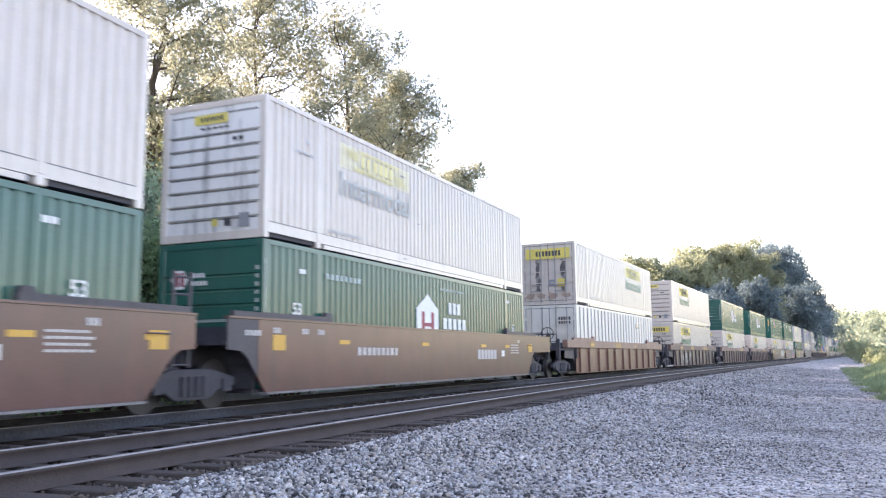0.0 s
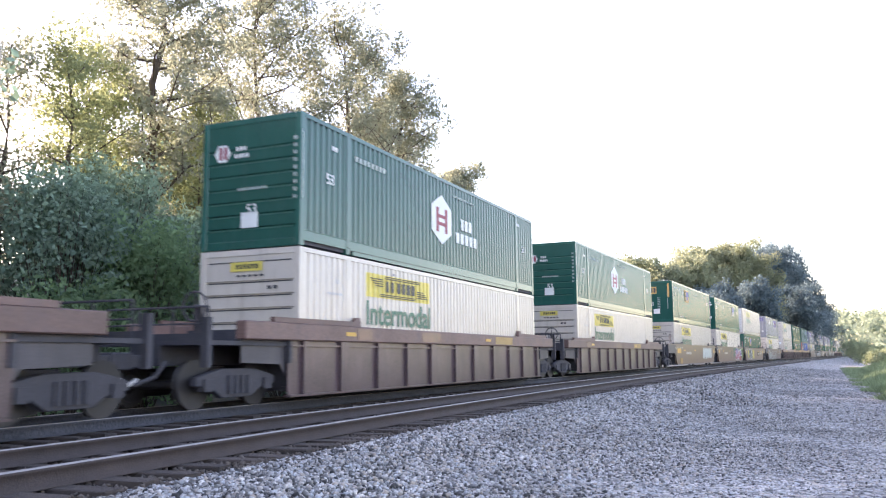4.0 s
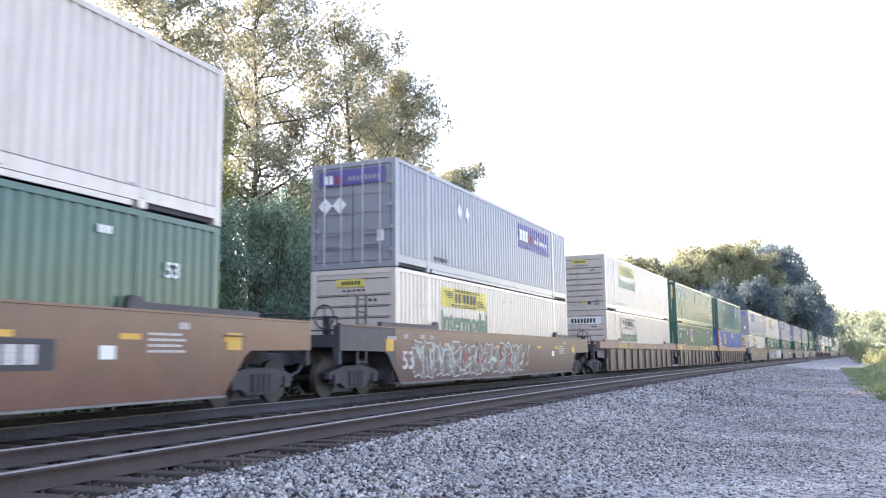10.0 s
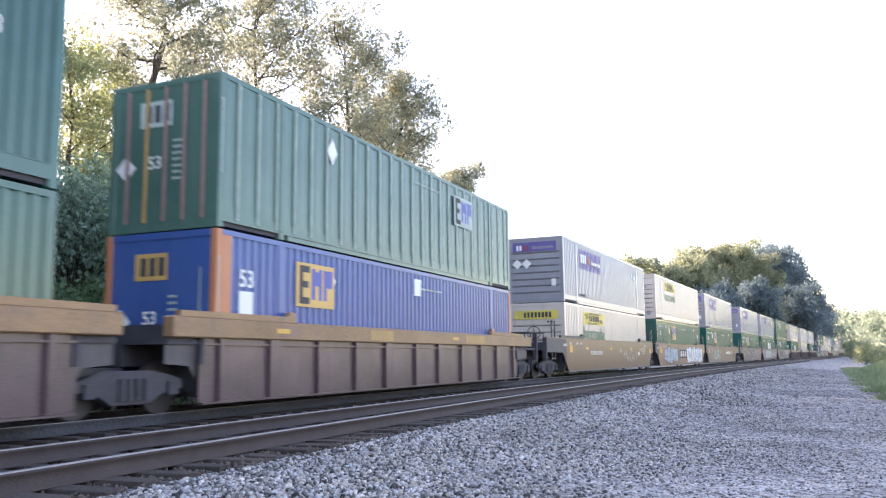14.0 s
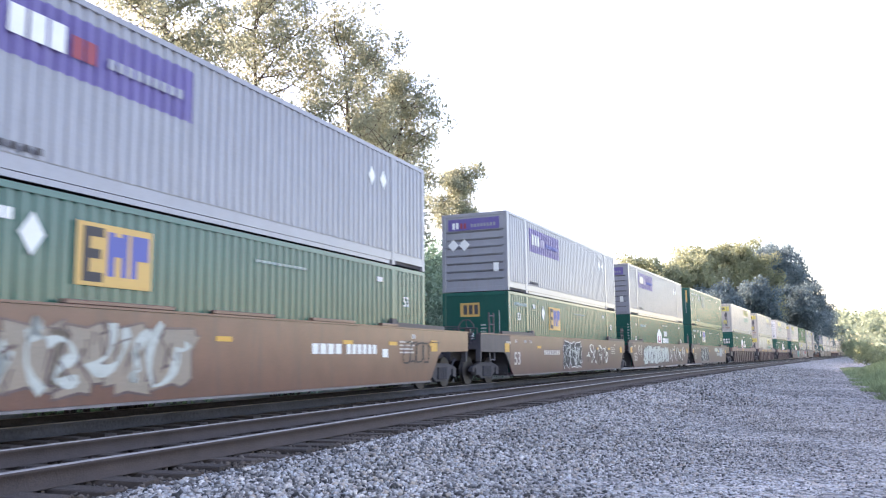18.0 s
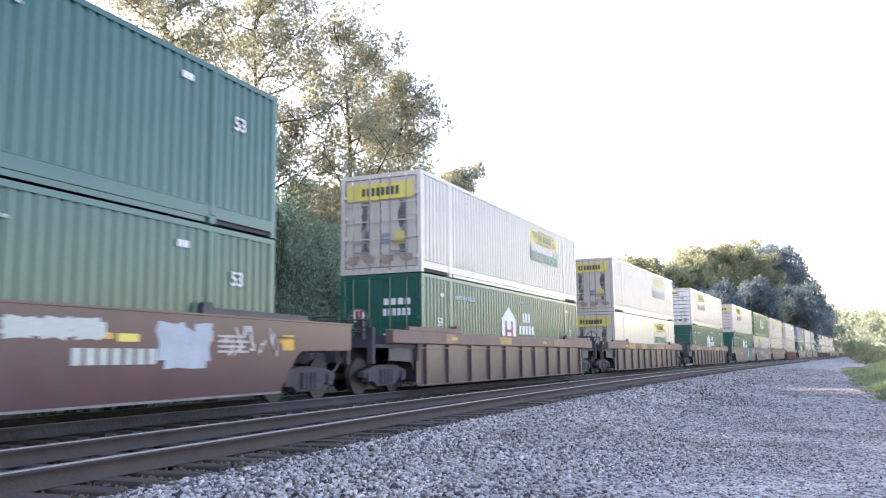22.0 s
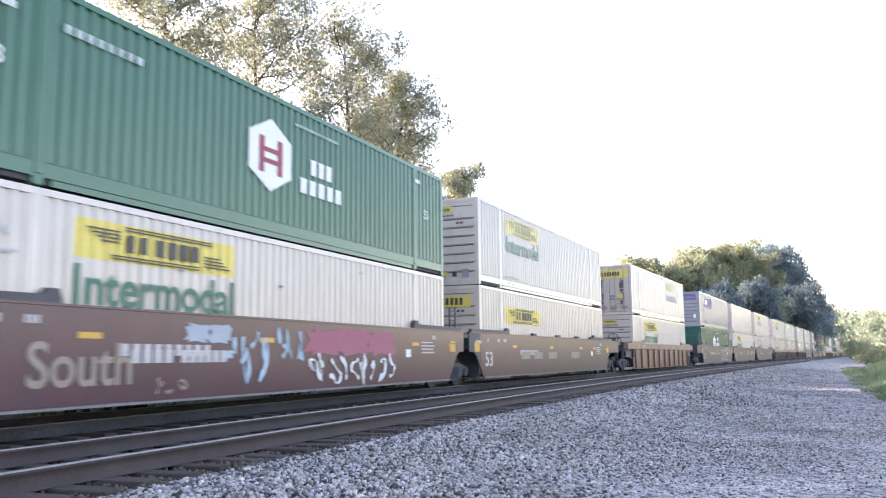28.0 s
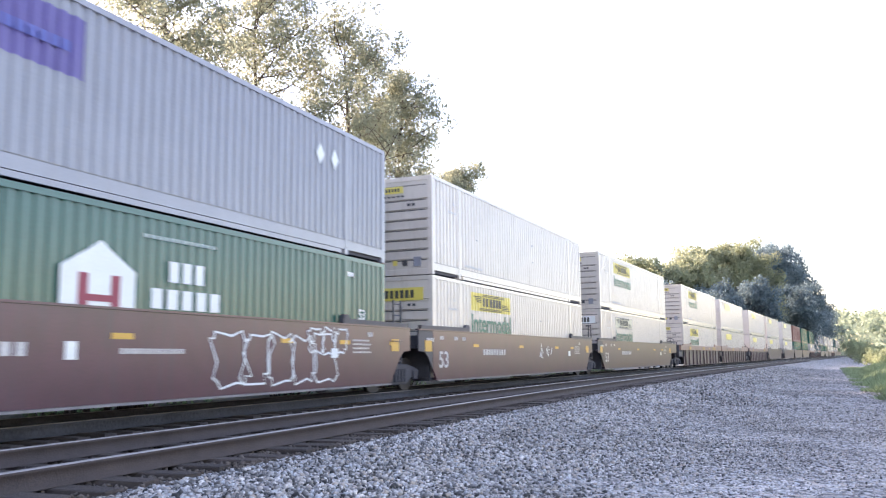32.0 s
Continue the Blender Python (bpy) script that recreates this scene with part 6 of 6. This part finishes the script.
scribble(CARS[3], -7.7, 5.0, 0.3, 1.1, 26, "grafcream", 15, 0.05, y=FACE + 0.086)
scribble(CARS[3], -5.4, -1.0, 0.3, 1.1, 8, "grafpale", 152, 0.06, y=FACE + 0.084)
tag(CARS[22], 2.2, 5.6, 0.4, 1.5, 3, "graft", "grafb", 17)
tag(CARS[22], 1.4, 2.6, 0.6, 1.55, 1, "grafc", "grafb", 171)
scribble(CARS[22], 5.6, 8.0, 1.1, 1.5, 6, "grafw", 18, 0.04)
lettering("South", 0.86, "grafcream", CARS[23], (-5.3, FACE - 0.01, 0.80), bold=0.95)
for k in range(4):
    bars(CARS[23], -4.4 + 0.24 * k, -4.22 + 0.24 * k, 0.84, 1.04, 1, FACE - 0.014, "mark_dull", gap=0.0)
for k in range(6):
    bars(CARS[23], -3.3 + 0.2 * k, -3.14 + 0.2 * k, 0.84, 1.04, 1, FACE - 0.014, "mark_dull", gap=0.0)
scribble(CARS[23], -3.9, -3.1, 0.32, 0.62, 3, "grafcream", 19, 0.03)
tag(CARS[23], -3.2, -2.0, 1.15, 1.5, 2, "grafgrey", None, 192)
scribble(CARS[23], -2.2, 0.3, 0.45, 1.5, 7, "grafc", 191, 0.06)
tag(CARS[23], 0.6, 4.5, 0.92, 1.54, 3, "grafp", None, 20)
scribble(CARS[23], 0.5, 4.5, 0.28, 1.0, 9, "grafw", 21, 0.06, y=FACE - 0.022)
tag(CARS[26], 1.3, 5.3, 0.36, 1.42, 5, None, "grafw", 22)
tag(CARS[26], 4.3, 5.9, 0.95, 1.56, 3, None, "grafw", 222)
bars(CARS[26], -1.95, -1.75, 0.9, 1.15, 1, FACE - 0.006, "mark", gap=0.0)
bars(CARS[26], -0.94, 0.5, 0.98, 1.06, 11, FACE - 0.006, "mark_dull", gap=0.3)
scribble(CARS[27], 1.0, 3.0, 0.8, 1.4, 5, "grafw", 23, 0.03)
scribble(CARS[13], 1.0, 5.0, 0.5, 1.3, 6, "grafw", 24, 0.02)
part("paint_patch", "patch20", lambda: box(-1.3, -0.003, 0.3, 1.3, 0.003, 1.12), "rust_orange", CARS[20], "rust-orange repainted bay", at=(1.75, FACE + 0.086, 0))
for x0, x1 in ((-4.5, -3.55), (-3.1, -2.05), (-1.3, -0.2), (1.9, 3.2)):
    bars(CARS[24], x0, x1, 0.8, 1.06, 1, FACE - 0.006, "grafcream", gap=0.0)
for x in (-3.0, 0.1, 3.0, 5.4):
    part("sill_pad", ("pad", 0.22), lambda: box(-0.22, FACE - 0.03, 1.664, 0.22, FACE + 0.08, 1.75, bevel=0.01), "endplate", CARS[24], at=(x, 0, 0))
part("paint_stripe", "stripe11", lambda: box(-0.1, -0.003, 0.3, 0.1, 0.003, 1.2), "gold", CARS[11], "faded yellow stripe", at=(-5.4, FACE + 0.03, 0))
for x in (-8.0, 3.4):
    part("paint_patch", "patch11", lambda: box(-0.5, -0.003, -0.14, 0.5, 0.003, 0.14), "gold", CARS[11], at=(x, FACE - 0.024, 1.42))
for k in range(6):
    bars(CARS[1], 3.0 + 0.29 * k, 3.23 + 0.29 * k, 0.82, 1.12, 1, FACE - 0.006, "mark_dull", gap=0.0)
for k in range(4):
    bars(CARS[8], 3.0 + 0.29 * k, 3.23 + 0.29 * k, 0.84, 1.1, 1, FACE - 0.012, "mark_dull", gap=0.0)
part("lettering_panel", "num8", lambda: box(2.4, -0.002, 0.76, 4.4, 0.002, 1.18), "groove", CARS[8], at=(0, FACE - 0.006, 0))

# faded gold and orange repairs on the top chords of the ribbed cars
for i, row in enumerate(TRAIN[:32]):
    if row[3] != "rib":
        continue
    rng = random.Random(900 + i)
    for k in range(3):
        part("paint_patch", ("chordpatch", k), lambda: box(-(0.35 + 0.25 * k), -0.003, -0.12, 0.35 + 0.25 * k, 0.003, 0.12), rng.choice(("gold_dull", "gold_dull", "rust_orange")), CARS[i], at=(-6.5 + 5.2 * k + rng.uniform(-1.2, 1.2), FACE - 0.022, 1.42))

ties(NEAR_TRACK, 280, -4.0, "dark creosoted timber ties of the empty track")
ties(TRAIN_TRACK, 120, -2.0, "dark timber ties under the train")


def motions():
    """The train rolls past; wheels turn while they are near."""
    for thing, u, z in ROLLING:
        rows = []
        for k in range(33):
            t = float(k)
            s = u - travelled(t)
            x0, y0, h0 = path(s, TRAIN_TRACK)
            x1, y1, h1 = path(s + CAR_L, TRAIN_TRACK)
            rows.append((t, pose((x0 + x1) / 2, (y0 + y1) / 2, z, 0, 0, math.degrees(math.atan2(y1 - y0, x1 - x0)))))
        walk(thing, rows)
    for w, x, u in TURNING:
        base = w.location.copy()
        near = [k / 30 for k in range(961) if -4.0 < u + L2 + x - travelled(k / 30) < 32.0]
        if not near:
            continue
        rows = [(0.0, 0.0)] if near[0] > 0.05 else []
        rows += [(t, -(travelled(t) - travelled(near[0])) / 0.446) for t in near]
        if near[-1] < 31.95:
            rows.append((32.0, rows[-1][1]))
        walk(w, [(t, pose(*base, 0, math.degrees(a), 0)) for t, a in rows])


motions()
